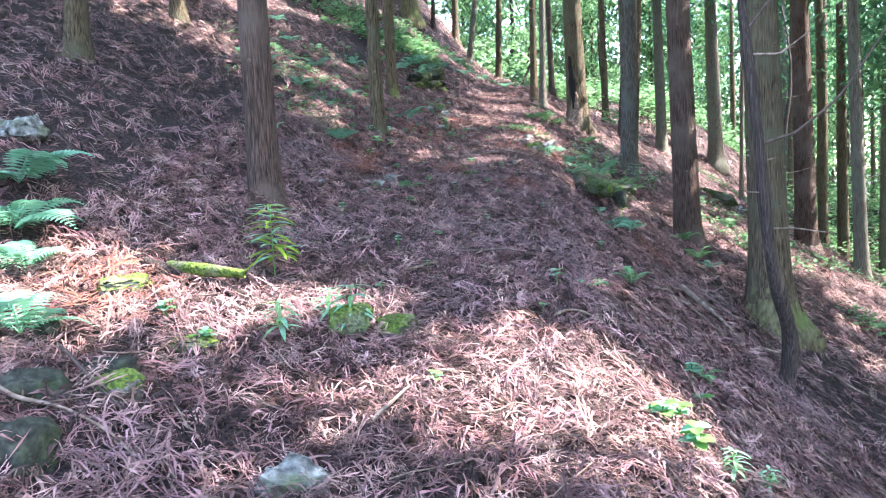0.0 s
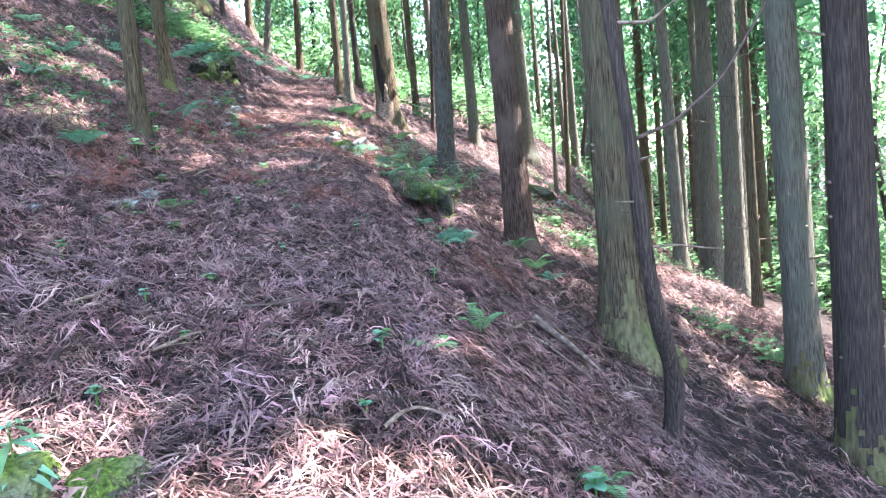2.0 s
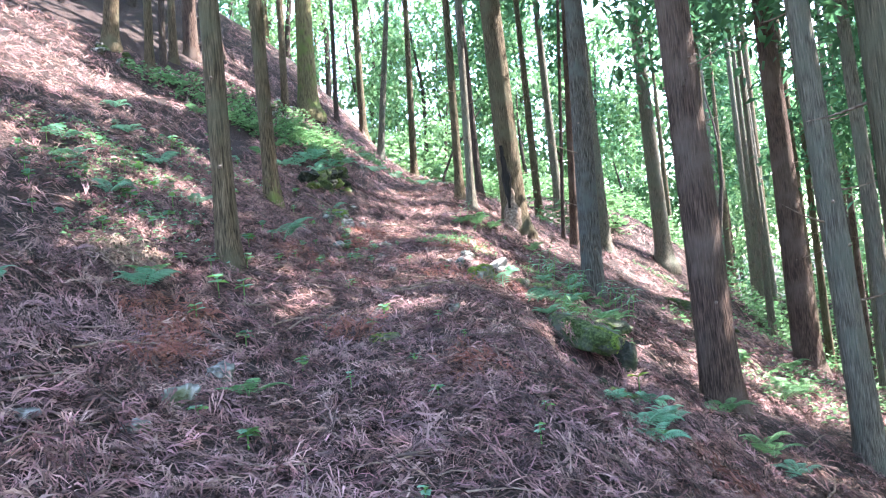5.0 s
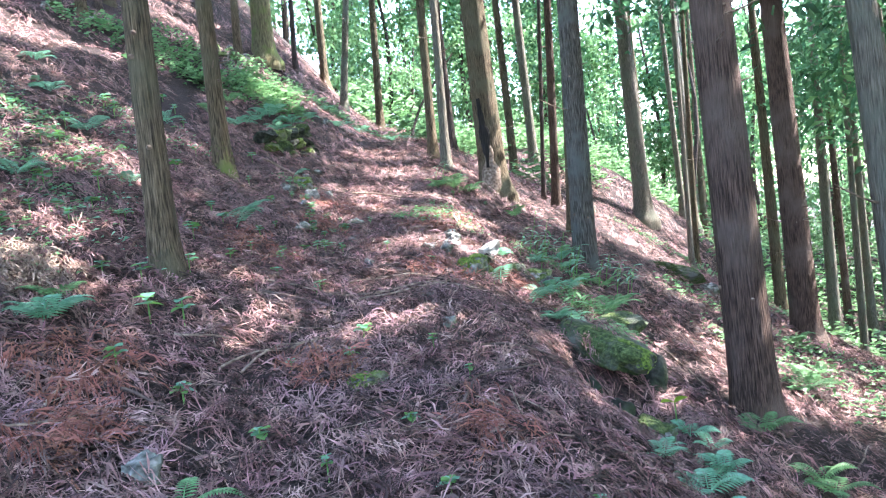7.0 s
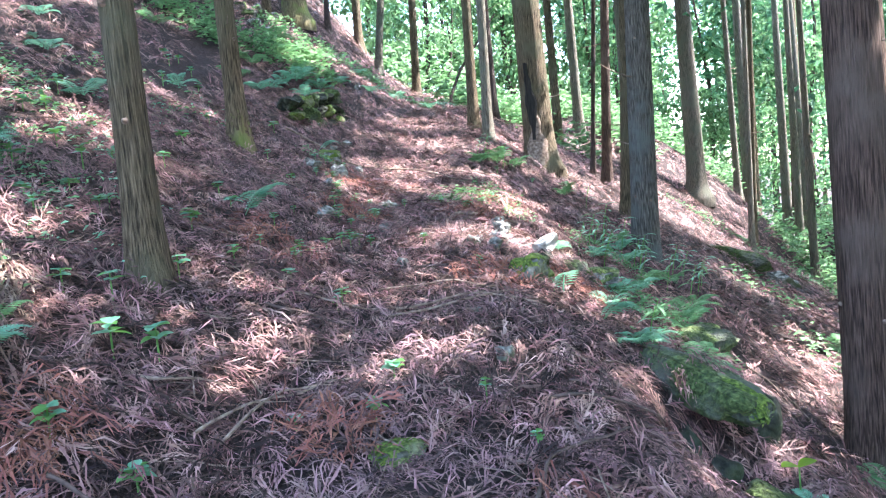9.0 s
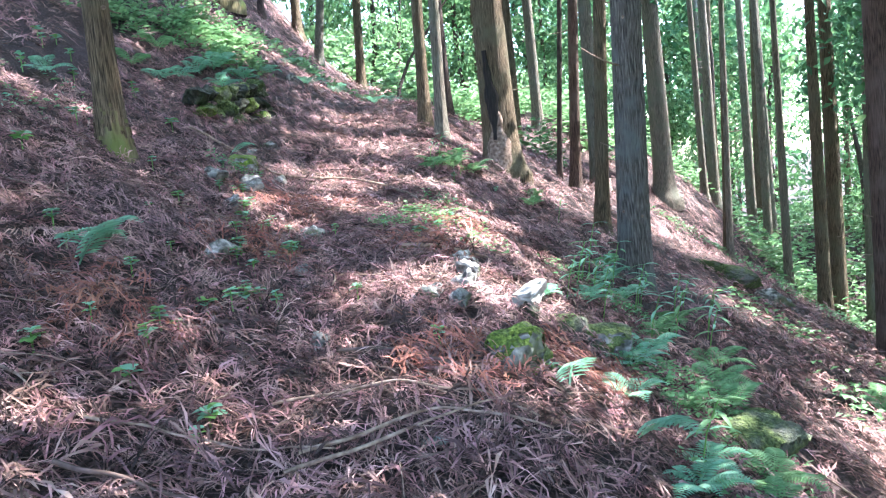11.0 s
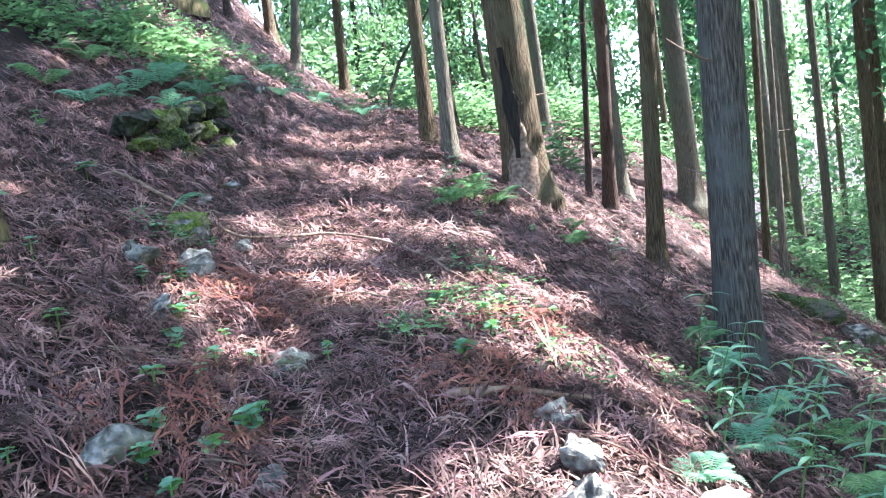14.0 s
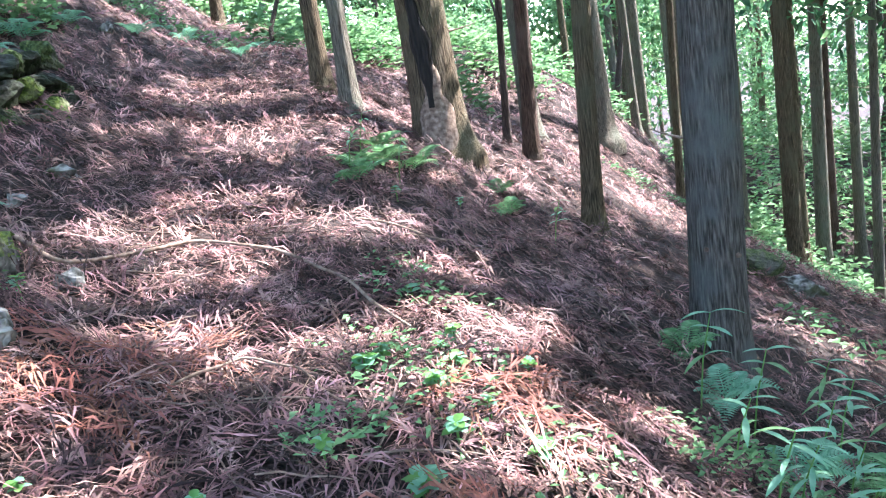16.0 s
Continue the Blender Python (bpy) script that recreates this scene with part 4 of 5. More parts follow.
for x, y, s, n in [(-0.3, 22.3, 1.2, 7), (-0.7, 22.0, 1.2, 7), (-0.9, 21.4, 1.1, 7), (-0.4, 21.2, 1.1, 7), (-1.7, 20.8, 1.1, 7), (-3.4, 21.0, 1.0, 6), (-1.35, 19.0, 1.0, 6), (2.1, 24.2, 0.8, 6),
                   (1.4, 26.0, 0.9, 6), (-1.2, 20.2, 1.0, 6), (-2.6, 19.8, 1.0, 6), (-1.0, 22.6, 1.2, 7)]:
    fern(x, y, s, n, label="green fern on the bank in patchy sun")
for x, y, s, n in [(2.25, 10.95, 0.6, 6), (2.05, 11.3, 0.7, 7), (2.55, 11.2, 0.6, 6), (2.3, 11.7, 0.7, 7), (2.2, 12.2, 0.7, 6), (2.5, 12.9, 0.8, 7), (2.85, 13.4, 0.9, 8), (2.7, 14.1, 0.8, 7),
                   (3.3, 14.9, 0.9, 7), (2.2, 13.6, 0.7, 6), (3.5, 15.6, 0.9, 7), (2.45, 9.6, 0.9, 6), (2.15, 10.0, 0.7, 5), (2.0, 9.4, 0.6, 4), (3.75, 10.9, 0.9, 6), (3.6, 9.9, 0.8, 6)]:
    if (x * 10) % 2 < 1.1:
        fern(x, y, 0.75 * s, n + 2, "pale", "mint green fern on the crumbling path edge")
for x, y, s, n in [(-2.2, 12.4, 0.8, 5), (-2.9, 13.4, 0.8, 5), (-2.3, 14.9, 0.9, 5), (-3.0, 16.0, 0.9, 5), (-1.8, 17.0, 0.8, 5), (-3.6, 17.5, 0.9, 5), (-2.0, 9.2, 0.7, 4), (-1.5, 13.2, 0.6, 4),
                   (-0.35, 19.9, 0.9, 7), (-0.5, 20.5, 1.1, 8), (-0.1, 20.8, 1.0, 8), (-0.85, 19.4, 0.9, 7), (-1.0, 18.8, 0.8, 6), (-0.7, 20.0, 0.9, 7), (0.2, 21.8, 0.9, 7)]:
    fern(x, y, s, n, "pale", "light green fern on the litter bank")
for x, y in [(1.5, 24.0), (2.1, 23.0), (0.6, 24.4), (2.6, 24.6), (0.2, 25.4), (1.2, 26.0), (0.9, 22.9), (1.9, 25.3)]:
    fern(x, y, 0.9, 7, "pale", "light green fern at the head of the path")
fern(-0.5, 12.75, 1.0, 2, "pale", "single pale green fern frond over the litter", 20, -10, 0.12)
fern(-0.62, 12.85, 1.0, 1, "pale", "single pale green fern frond over the litter", 10, -20, 0.15)
fern(-0.06, 16.7, 0.7, 2, "pale", "pale green fern frond over the litter", 30, -10, 0.1)
fern(1.78, 11.95, 1.0, 1, "pale", "long pale fern frond hanging over the path edge", 10, -70, 0.05)
fern(1.95, 11.6, 1.0, 2, "pale", "pale fern fronds on the path edge", 40, -60, 0.05)
fern(-3.2, 13.9, 0.9, 3, "pale", "pale green fern on the hillside", 200, -60, 0.06)


def lance(name, length, width, mat, bend=0.5):
    t = np.linspace(0, 1, 6)
    w = width * np.sin(np.pi * np.clip(0.06 + 0.94 * t, 0, 1)) ** 0.8
    v, f = [], []
    for i in range(6):
        x, z = length * t[i], length * (0.25 * t[i] - bend * t[i] ** 2)
        v += [(x, -w[i], z + 0.25 * w[i]), (x, 0, z), (x, w[i], z + 0.25 * w[i])]
    for i in range(5):
        k = 3 * i
        f += [(k, k + 1, k + 4, k + 3), (k + 1, k + 2, k + 5, k + 4)]
    return mesh_from(name, v, f, mat)


LANCE = [lance("leaf", 0.21, 0.02, LEAF_LIME), lance("leaf", 0.18, 0.018, LEAF, 0.3)]
SASA = [lance("leaf", 0.2, 0.018, FERN_PALE, 0.45), lance("leaf", 0.17, 0.016, FERN_PALE, 0.3), lance("leaf", 0.19, 0.017, FERN, 0.5)]
OVAL = [lance("leaf", 0.05, 0.02, LEAF, 0.2), lance("leaf", 0.042, 0.018, FERN_PALE, 0.1), lance("leaf", 0.046, 0.02, FERN_PALE, 0.2)]


def herb(x, y, height, whorls, per, leaves, label, size=1.0, lean=(0.0, 0.0), name="herb", category="plant", low=0.25):
    gen = random.Random(int(x * 53 + y * 71))
    ob = tagged(new(name), label, category, name + "s of the forest floor")
    ob.location = (x, y, gz(x, y) + 0.025)
    vv, ff = tube([(0, 0, -0.06), (lean[0] * 0.4, lean[1] * 0.4, height * 0.5), (lean[0], lean[1], height)], [0.005 * min(size, 1.3), 0.004 * min(size, 1.3), 0.003 * min(size, 1.3)], 5)
    part_mesh("stem", mesh_from("stem", vv, ff, LEAF), ob)
    for w in range(whorls):
        u = low + (1 - low) * (w + 1) / whorls
        for k in range(per):
            a = 360 * k / per + 47 * w + gen.uniform(-18, 18)
            p = part_mesh("leaf", gen.choice(leaves), ob)
            p.matrix_basis = pose(lean[0] * u, lean[1] * u, height * u, gen.uniform(-10, 10), gen.uniform(-12, 18), a) @ Matrix.Scale(size * gen.uniform(0.75, 1.1) * (1.15 - 0.35 * u), 4)
    return ob


herb(-1.13, 5.14, 0.52, 10, 7, [lance("leaf", 0.24, 0.017, LEAF_LIME, 0.35), lance("leaf", 0.21, 0.015, FERN_PALE, 0.25)], "tall herb with whorls of narrow bright green leaves", 1.05)
for x, y, h, q in [(-0.9, 4.22, 0.2, 0.9), (-0.52, 4.5, 0.26, 1.0), (-0.68, 4.62, 0.2, 0.8), (1.3, 3.2, 0.12, 0.5), (1.5, 3.3, 0.1, 0.45)]:
    herb(x, y, h, 4, 6, SASA, "low herb with long pale green leaves in patchy sun", q, low=0.1)
for x, y, h, s in [(3.25, 15.5, 0.5, 1.0), (4.05, 15.4, 0.4, 1.1), (2.75, 14.45, 0.35, 1.0), (3.2, 14.4, 0.35, 1.0), (3.5, 15.0, 0.4, 1.0), (2.95, 14.9, 0.3, 0.9), (3.6, 14.5, 0.4, 1.0),
                   (4.4, 15.9, 0.35, 1.0), (3.0, 13.7, 0.35, 1.0), (2.65, 13.7, 0.3, 0.9), (2.3, 11.75, 0.3, 0.9), (3.9, 18.2, 0.4, 0.8),
                   (2.86, 14.22, 0.3, 0.85), (3.4, 15.3, 0.45, 1.0), (4.2, 15.05, 0.4, 1.1), (3.65, 14.06, 0.4, 1.0), (2.9, 14.5, 0.3, 0.85), (4.4, 15.4, 0.4, 1.0),
                   (3.4, 14.75, 0.35, 0.9), (2.5, 14.0, 0.3, 0.8), (2.7, 18.5, 0.4, 0.9), (2.5, 18.9, 0.4, 0.9), (2.3, 18.5, 0.35, 0.9)]:
    herb(x, y, h, 4, 2, SASA, "bamboo grass with long pale green blades", s, (0.08, -0.05), "bamboo_grass", "bamboo grass", 0.4)
for x, y in [(1.08, 3.5), (1.2, 3.62), (1.58, 4.6), (-1.25, 3.95), (-1.55, 4.2)]:
    herb(x, y, 0.1, 2, 5, OVAL, "leafy pale green seedling in sun", 1.8, name="seedling", category="seedling", low=0.4)
herb(1.15, 3.25, 0.14, 3, 4, [OVAL[0], OVAL[2]], "leafy green seedling in sun", 2.0, name="seedling", category="seedling")
herb(2.56, 10.4, 0.2, 1, 2, [lance("leaf", 0.05, 0.022, LEAF_LIME, 0.2)], "lime green seedling beside the mossy ledge", 3.0, name="seedling", category="seedling")
SPOTS = [(1.02, 3.53), (-0.02, 3.71), (1.72, 6.79), (0.01, 6.82), (-0.08, 5.83), (-0.34, 6.45), (-0.58, 8.27), (-0.3, 8.03), (1.14, 7.99), (0.02, 10.01), (0.37, 10.11), (0.48, 10.43),
         (1.04, 9.79), (1.61, 7.36), (-0.49, 11.96), (-0.12, 11.89), (0.19, 11.45), (1.24, 12.27), (1.76, 12.13), (0.22, 11.6), (-0.35, 12.3), (0.0, 12.4), (-0.27, 14.54), (0.16, 14.95)]
SPOTS += [(0.7, 4.9), (-0.4, 5.2), (0.9, 5.6), (1.5, 4.2), (0.5, 7.4), (-0.9, 7.1), (0.7, 8.6), (-0.5, 9.5), (0.2, 8.8), (1.3, 8.5), (-0.9, 12.6), (-0.8, 13.4), (-0.4, 14.1), (0.9, 13.0), (0.51, 13.9), (0.4, 13.75), (0.08, 16.14), (-0.57, 15.31), (1.79, 15.07), (1.51, 14.48), (1.88, 14.85), (2.17, 16.4), (1.98, 16.02), (1.53, 15.22), (1.89, 15.37), (1.26, 14.76),
          (1.49, 14.45), (0.15, 14.76), (0.38, 14.85), (2.21, 15.22), (0.62, 9.2), (-0.1, 9.1), (0.9, 10.2), (0.5, 13.87), (0.55, 13.98), (0.2, 13.82), (0.46, 12.86), (0.36, 12.9), (0.22, 12.78), (0.1, 12.7), (0.28, 13.06), (0.02, 16.2), (-0.1, 16.3), (0.15, 16.5), (0.32, 14.3), (0.5, 14.6), (0.2, 15.2), (0.15, 14.2), (-0.2, 13.6), (0.3, 13.45), (1.7, 14.7), (1.95, 14.6), (0.05, 15.4)]
for k, (x, y) in enumerate(SPOTS):
    herb(x, y, 0.05 + 0.02 * (k % 3), 2, 4 + k % 3, OVAL, "small bright green seedling in the litter", 0.9 + 0.25 * (k % 4), name="seedling", category="seedling", low=0.35)


for x, y, q in [(0.19, 13.63, 1.8), (0.53, 13.87, 1.7), (0.29, 12.85, 1.9), (-0.08, 12.42, 1.7), (-0.1, 12.21, 1.8), (0.45, 12.82, 1.5), (-0.32, 13.04, 1.7), (0.12, 15.5, 1.6), (-0.06, 15.36, 1.5),
                (0.36, 14.5, 1.5), (0.2, 14.58, 1.6), (0.86, 14.62, 1.3), (0.24, 16.2, 1.5), (2.5, 17.9, 1.6), (3.1, 18.2, 1.6), (1.9, 15.2, 1.5), (1.75, 15.05, 1.7), (1.62, 15.3, 1.5), (2.0, 15.5, 1.4)]:
    herb(x, y, 0.09, 3, 5, OVAL, "low leafy green herb clump in the litter", 0.72 * q, low=0.3)
gen_s = random.Random(17)
for k in range(56):
    x, y = gen_s.uniform(-3.4, -0.6), gen_s.uniform(9.5, 18.5)
    if x > path_middle(y) - 1.0:
        continue
    herb(x, y, gen_s.uniform(0.06, 0.16), 2, 5, OVAL, "small pale green herb on the litter bank", gen_s.uniform(1.2, 2.2), name="herb", low=0.4)


# low leafy cover, uncounted
def leaf_patch(name, cx, cy, rx, ry, count, mat, label, size=0.05, high=0.12, gap=0.0):
    gen = np.random.default_rng(int(abs(cx * 31 + cy * 17) * 10))
    a, r = gen.random(count) * 2 * np.pi, np.sqrt(gen.random(count)) * (0.7 + 0.3 * gen.random(count))
    x, y = cx + rx * r * np.cos(a), cy + ry * r * np.sin(a)
    clump = 0.5 + 0.5 * np.sin(x * 5.1 + cx) * np.sin(y * 4.3 + cy)
    h = 0.03 + high * gen.random(count) * (0.3 + 0.7 * clump)
    o = np.column_stack([x, y, ground_z(x, y) + 0.02 + h])
    keep = clump > gap
    o = o[keep]
    n = len(o)
    ways = np.column_stack([gen.normal(size=n), gen.normal(size=n), 0.1 + 0.3 * gen.random(n)])
    ways /= np.linalg.norm(ways, axis=1)[:, None]
    side = np.cross(ways, (0, 0, 1.0)) + 0.25 * gen.normal(size=(n, 3))
    side /= np.linalg.norm(side, axis=1)[:, None]
    ln = size * (0.6 + 0.8 * gen.random(n))[:, None]
    mid = o + ways * ln * 0.5 + np.array([0, 0, 0.1]) * ln
    tip = o + ways * ln - np.array([0, 0, 0.15]) * ln
    v = np.stack([o, mid + side * ln * 0.3, tip, mid - side * ln * 0.3], 1).reshape(-1, 3)
    ob = new(name, mesh_from(name, v, np.arange(4 * n).reshape(n, 4), mat, False))
    return tagged(ob, label, "undergrowth", kind="stuff")


COVER = "low green leafy ground cover"
for cx, cy, rx, ry, n in [(-2.5, 13.0, 0.9, 0.9, 420), (-2.6, 14.3, 0.9, 0.8, 350), (-1.9, 12.1, 0.7, 0.7, 200), (-3.3, 14.6, 1.0, 1.0, 300), (-1.7, 11.0, 0.7, 0.5, 160), (-2.0, 16.0, 0.9, 1.0, 260)]:
    leaf_patch("ground_cover", cx, cy, rx, ry, n, FERN, COVER, 0.055, 0.09, 0.4)
    leaf_patch("ground_cover", cx + 0.3, cy + 0.2, rx, ry, n // 2, FERN_PALE, "pale green leaves scattered over the litter bank", 0.05, 0.07, 0.5)
for cx, cy, rx, ry, n in [(-0.6, 21.7, 0.9, 1.2, 1500), (-1.8, 20.9, 1.2, 1.0, 1100), (-3.3, 20.8, 1.2, 0.8, 500), (-0.6, 23.5, 1.0, 1.0, 500), (0.5, 25.2, 0.9, 1.2, 420), (1.5, 27.0, 1.0, 1.2, 420), (-2.4, 22.0, 1.0, 1.0, 400)]:
    leaf_patch("ground_cover", cx, cy, rx, ry, n, BUSH, COVER + " on the bank", 0.11, 0.35, 0.2)
for cx, cy, rx, ry, n in [(1.62, 15.4, 0.3, 0.3, 25), (1.9, 15.2, 0.3, 0.3, 25), (1.3, 14.84, 0.2, 0.2, 50), (0.0, 16.3, 0.35, 0.3, 50), (1.7, 15.0, 0.35, 0.4, 60), (2.0, 14.5, 0.3, 0.35, 50), (2.8, 12.6, 0.5, 0.9, 420), (2.35, 11.3, 0.3, 0.5, 160), (3.0, 14.6, 0.5, 0.7, 300), (2.1, 16.2, 0.4, 0.5, 70)]:
    leaf_patch("ground_cover", cx, cy, rx, ry, 2 * n, FERN, COVER + " at the path edge", 0.042, 0.1, 0.15)
for cx, cy, rx, ry, n in [(5.7, 13.6, 1.2, 1.5, 500), (6.3, 10.2, 0.8, 0.9, 300), (8.0, 15.5, 1.6, 1.5, 500), (6.5, 17.5, 0.8, 0.8, 160), (10.5, 22.5, 1.6, 1.8, 700), (9.0, 24.5, 1.2, 1.5, 400)]:
    leaf_patch("ground_cover", cx, cy, rx, ry, n, FERN, COVER + " on the lower slope", 0.09, 0.2, 0.35)
for cx, cy, rx, ry, n in [(8.0, 33.0, 3.5, 3.0, 2600), (5.0, 29.5, 1.5, 2.0, 1100), (3.4, 27.5, 1.0, 1.2, 420), (8.6, 29.0, 1.2, 1.5, 500), (6.4, 26.4, 0.8, 0.9, 260), (12.0, 33.0, 3.0, 3.5, 2200), (14.5, 27.0, 2.5, 3.0, 1800), (18.0, 31.0, 3.5, 4.0, 2400), (6.0, 37.0, 4.0, 3.0, 2400)]:
    leaf_patch("bush_thicket", cx, cy, rx, ry, n, BUSH, "bright green bushes in the sunny clearing", 0.22, 1.1, 0.1)
for cx, cy, rx, ry, n in [(16.0, 20.0, 3.0, 4.0, 1600), (22.0, 26.0, 4.0, 5.0, 2200), (24.0, 36.0, 5.0, 5.0, 2600), (14.0, 42.0, 6.0, 4.0, 3000), (3.5, 34.0, 2.0, 3.0, 900), (30.0, 30.0, 5.0, 7.0, 2400)]:
    leaf_patch("bush_thicket", cx, cy, rx, ry, n, BUSH, "green undergrowth among far trunks", 0.3, 1.8, 0.15)


# ---- the carpet of dead cedar fronds ----
def litter_template(gen, strands=8):
    """A dead cedar spray: a bent stem with ropy strands that sweep forwards from it."""
    n = 4
    t = np.linspace(0, 1, n)
    ln = gen.uniform(0.12, 0.26)
    curve = gen.uniform(-0.5, 0.5)
    arch = gen.uniform(0.0, 0.05)
    stem = np.column_stack([ln * t, curve * ln * t**2, 0.01 + arch * np.sin(np.pi * t)])
    v, f = [], []
    for p in stem:
        v += [(p[0], p[1] - 0.0032, p[2]), (p[0], p[1] + 0.0032, p[2])]
    for i in range(n - 1):
        f.append((2 * i, 2 * i + 1, 2 * i + 3, 2 * i + 2))
    for k in range(strands):
        i = min(k // 2, n - 1)
        s = 1 if k % 2 else -1
        a = s * gen.uniform(0.1, 0.65) + 2 * curve * t[i]
        sl = gen.uniform(0.06, 0.15)
        d1 = np.array([math.cos(a), math.sin(a), 0])
        a2 = a - s * gen.uniform(0.0, 0.8)
        d2 = np.array([math.cos(a2), math.sin(a2), 0])
        m = stem[i] + d1 * sl * 0.5 + (0, 0, gen.uniform(-0.008, 0.03))
        e = m + d2 * sl * 0.5 + (0, 0, gen.uniform(-0.035, 0.012))
        nrm = np.array([-d1[1], d1[0], gen.uniform(-0.5, 0.5)])
        w = gen.uniform(0.0032, 0.0066)
        q = len(v)
        v += [tuple(m - nrm * w), tuple(m + nrm * w), tuple(e)]
        f.append((2 * i + (s > 0), q, q + 2, q + 1))
    return np.array(v), np.array(f)


def crumb_template(gen):
    """A broken ropy strand of a spray."""
    t = np.linspace(0, 1, 4)
    ln, curve, w = gen.uniform(0.07, 0.2), gen.uniform(-0.9, 0.9), gen.uniform(0.0028, 0.006)
    stem = np.column_stack([ln * t, curve * ln * t**2, 0.006 + gen.uniform(0, 0.03) * np.sin(np.pi * t)])
    v = [(p[0], p[1] + k * w * (1 - 0.7 * u), p[2]) for p, u in zip(stem, t) for k in (-1, 1)]
    return np.array(v), np.array([(2 * i, 2 * i + 1, 2 * i + 3, 2 * i + 2) for i in range(3)])


gen_l = np.random.default_rng(21)
TEMPLATES = [litter_template(gen_l) for _ in range(18)]
CRUMBS = [crumb_template(gen_l) for _ in range(14)]


def scatter(name, xs, ys, yaw, scale, lift, mat, label, category="leaf litter", shapes=None):
    vs, fs, base = [], [], 0
    shapes = shapes or TEMPLATES
    which = gen_l.integers(0, len(shapes), len(xs))
    for k, (tv, tf) in enumerate(shapes):
        m = which == k
        n = int(m.sum())
        if not n:
            continue
        c, s = np.cos(yaw[m])[:, None], np.sin(yaw[m])[:, None]
        sc = scale[m][:, None]
        px = xs[m][:, None] + sc * (c * tv[:, 0] - s * tv[:, 1])
        py = ys[m][:, None] + sc * (s * tv[:, 0] + c * tv[:, 1])
        tilt = gen_l.normal(0, 0.16, (n, 1)) * tv[:, 0] * sc + gen_l.normal(0, 0.32, (n, 1)) * tv[:, 1] * sc
        pz = ground_z(px, py) + np.maximum(0.002, sc * tv[:, 2] * 1.2 + lift[m][:, None] + tilt)
        vs.append(np.stack([px, py, pz], -1).reshape(-1, 3))
        fs.append((tf[None] + (np.arange(n) * len(tv))[:, None, None] + base).reshape(-1, 4))
        base += n * len(tv)
    ob = new(name, mesh_from(name, np.concatenate(vs), np.concatenate(fs), mat, False))
    return tagged(ob, label, category, kind="stuff")


def carpet(x0, x1, y0, y1, per, scale, crumbs=0):
    n = int(per * (x1 - x0) * (y1 - y0))
    xs, ys = gen_l.uniform(x0, x1, n), gen_l.uniform(y0, y1, n)
    flow = 2.2 * np.sin(xs * 1.9 + 1.1 * np.sin(ys * 1.3)) + 1.7 * np.cos(ys * 1.6 + xs)
    yaw = np.where(gen_l.random(n) < 0.6, gen_l.uniform(0, 2 * np.pi, n), flow + gen_l.normal(0, 0.8, n))
    clump = 0.5 + 0.5 * np.sin(3.7 * xs + 2 * np.sin(2.9 * ys)) * np.sin(4.3 * ys + 1.5 * np.cos(3.1 * xs))
    lift = gen_l.uniform(0, 0.028, n) + 0.03 * clump * gen_l.random(n)
    scatter("litter", xs, ys, yaw, scale * gen_l.uniform(0.55, 1.45, n), lift, LITTER, "carpet of dead reddish brown cedar fronds")
    if crumbs:
        n = int(crumbs * (x1 - x0) * (y1 - y0))
        scatter("litter_crumbs", gen_l.uniform(x0, x1, n), gen_l.uniform(y0, y1, n), gen_l.uniform(0, 2 * np.pi, n), gen_l.uniform(0.5, 1.1, n), gen_l.uniform(0, 0.035, n), LITTER,
                "broken strands of dead cedar fronds", shapes=CRUMBS)


carpet(-2.6, 3.2, 2.0, 9.0, 370, 0.7, 500)
carpet(-2.2, 3.2, 9.0, 16.5, 370, 0.7, 500)
carpet(-1.6, 4.6, 16.5, 22.0, 190, 0.85, 200)
carpet(-7.0, -2.2, 3.0, 22.0, 80, 0.95)
carpet(3.2, 9.0, 4.0, 16.5, 110, 0.9)
carpet(4.6, 13.0, 16.5, 30.0, 55, 1.1)
carpet(-3.5, 5.0, 22.0, 32.0, 60, 1.1)
carpet(-4.5, 5.0, -4.0, 2.0, 14, 1.3)
for k, (cx, cy, r, n) in enumerate([(-1.05, 9.62, 0.28, 90), (-0.93, 8.95, 0.2, 60), (0.15, 9.85, 0.18, 40), (1.35, 12.0, 0.3, 70), (2.05, 12.3, 0.25, 70), (1.55, 14.2, 0.3, 70),
                                    (0.55, 15.6, 0.4, 90), (1.95, 15.0, 0.3, 60), (-2.0, 4.4, 0.35, 70), (0.3, 13.9, 0.4, 60), (2.6, 8.6, 0.2, 40), (1.0, 9.1, 0.25, 40), (-0.3, 12.6, 0.4, 60)]):
    a, q = gen_l.random(n) * 2 * np.pi, r * gen_l.random(n) ** 0.7 * 1.25
    scatter("red_frond_heap", cx + q * np.cos(a), cy + q * np.sin(a), gen_l.normal(-1.2 + k, 0.9, n), gen_l.uniform(0.6, 1.05, n),
            0.03 + 0.09 * (1 - 0.8 * q / r) * gen_l.random(n), RED_LITTER, "heap of fresh rust red cedar fronds")
a, q = gen_l.random(150) * 2 * np.pi, 0.3 * gen_l.random(150) ** 0.7
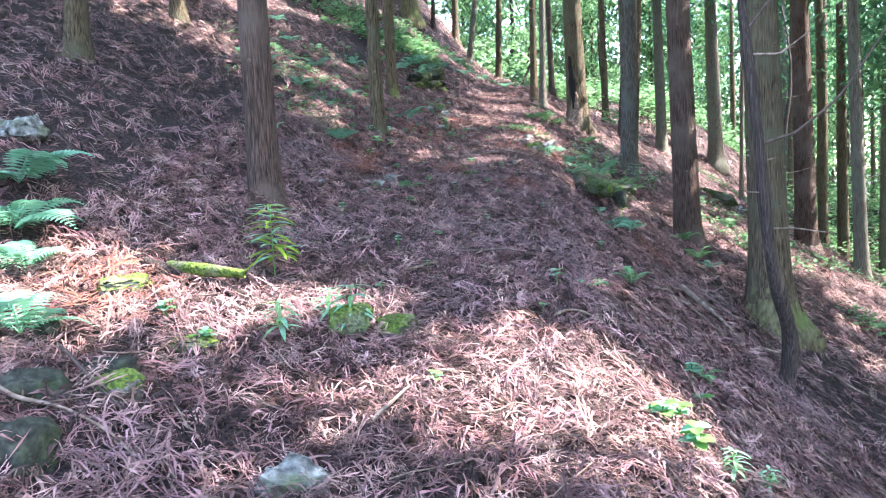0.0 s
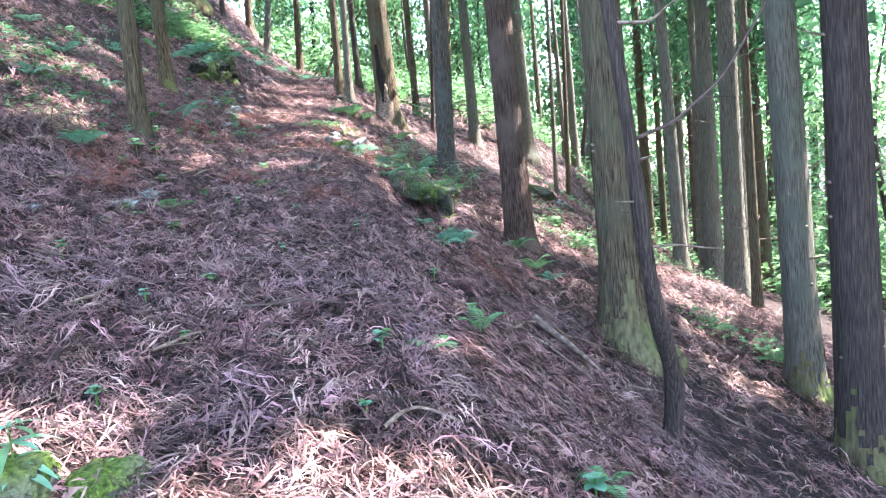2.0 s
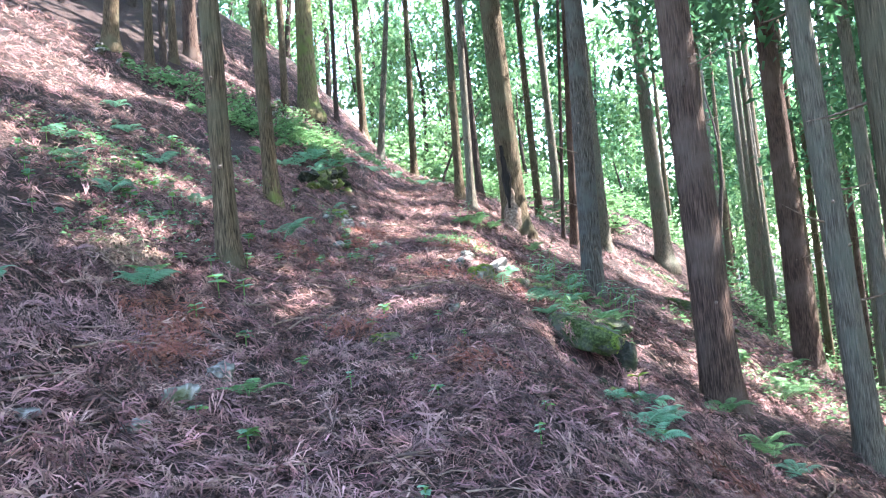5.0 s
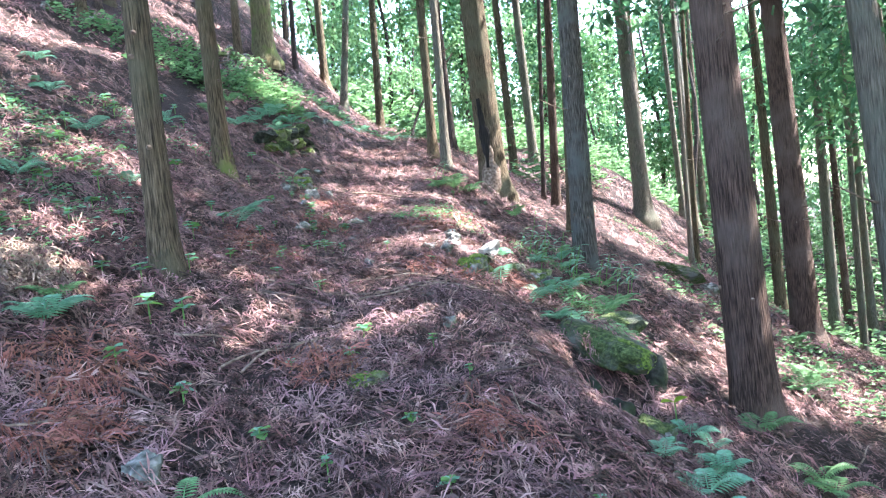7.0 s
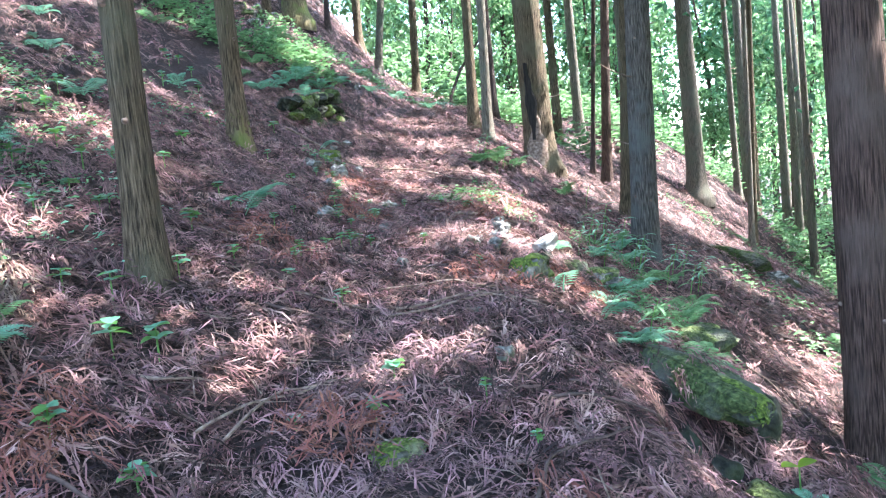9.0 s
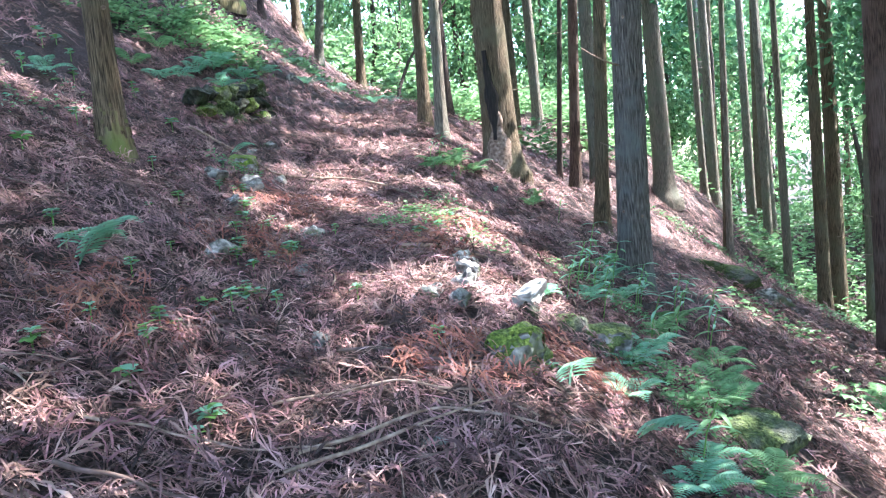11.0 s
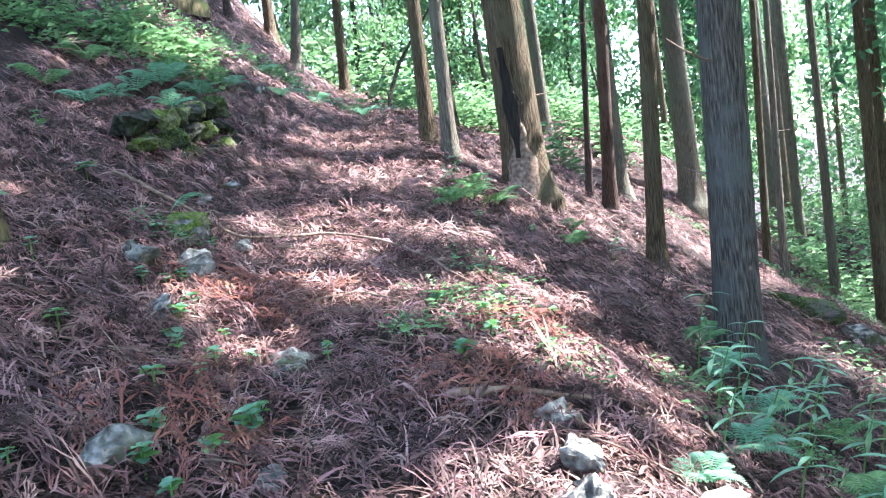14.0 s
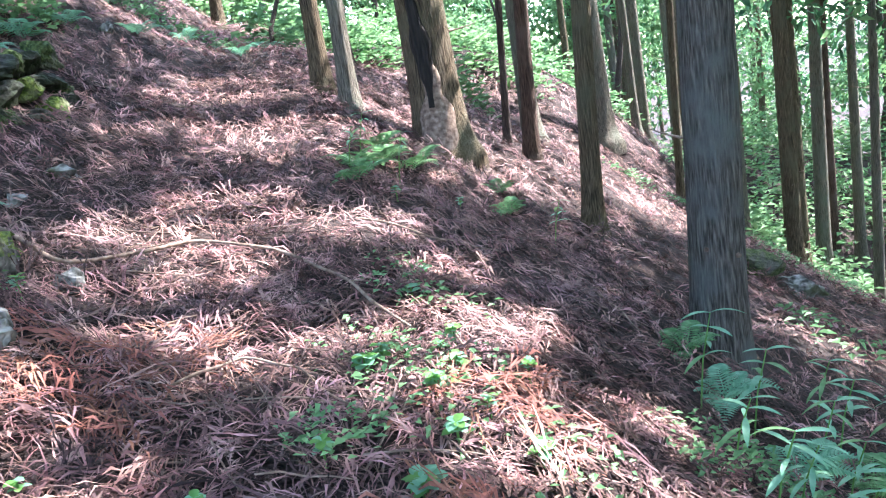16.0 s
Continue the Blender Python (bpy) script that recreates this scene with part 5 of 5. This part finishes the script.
scatter("dry_frond_heap", -1.6 + q * np.cos(a), 10.7 + 1.3 * q * np.sin(a), gen_l.normal(-1.6, 0.6, 150), gen_l.uniform(0.6, 1.2, 150), 0.02 + 0.22 * (1 - q / 0.3) * gen_l.random(150),
        DEADWOOD, "heap of bleached dry fronds on the bank")

a, q = gen_l.random(70) * 2 * np.pi, 0.17 * gen_l.random(70) ** 0.7
drape_x, drape_y = 2.22 + q * np.cos(a), 10.98 + 1.4 * q * np.sin(a)
scatter("frond_drape", drape_x, drape_y, gen_l.normal(-1.0, 0.5, 70), gen_l.uniform(0.5, 0.9, 70), 1.47 - hillside(drape_x, drape_y) + 0.02 * gen_l.random(70), LITTER,
        "dead cedar fronds hanging over the mossy ledge")

# loose twigs, uncounted
def loose_twigs(count, x0, x1, y0, y1, mat, label):
    vs, fs, base = [], [], 0
    for _ in range(count):
        x, y, a = gen_l.uniform(x0, x1), gen_l.uniform(y0, y1), gen_l.uniform(0, 2 * np.pi)
        ln = gen_l.uniform(0.12, 0.5)
        t = np.linspace(0, 1, 5)
        bend = gen_l.normal(0, 0.12)
        px, py = x + ln * (np.cos(a) * t - np.sin(a) * bend * t**2), y + ln * (np.sin(a) * t + np.cos(a) * bend * t**2)
        pz = ground_z(px, py) + 0.05 + 0.025 * gen_l.random() + gen_l.normal(0, 0.008, 5)
        r = gen_l.uniform(0.0022, 0.006)
        v, f = tube(np.column_stack([px, py, pz]), np.linspace(r, r * 0.5, 5), 4)
        vs.append(v)
        fs.append(f + base)
        base += len(v)
    tagged(new("loose_twigs", mesh_from("loose_twigs", np.concatenate(vs), np.concatenate(fs), mat)), label, "twigs", kind="stuff")


loose_twigs(430, -2.4, 3.2, 2.5, 17.5, DEADWOOD, "pale thin twigs scattered over the litter")
loose_twigs(380, -2.4, 3.4, 2.5, 19.0, TWIG_DARK, "dark thin twigs scattered over the litter")
loose_twigs(160, -5.0, 8.0, 5.0, 24.0, DEADWOOD, "pale thin twigs scattered down the slope")
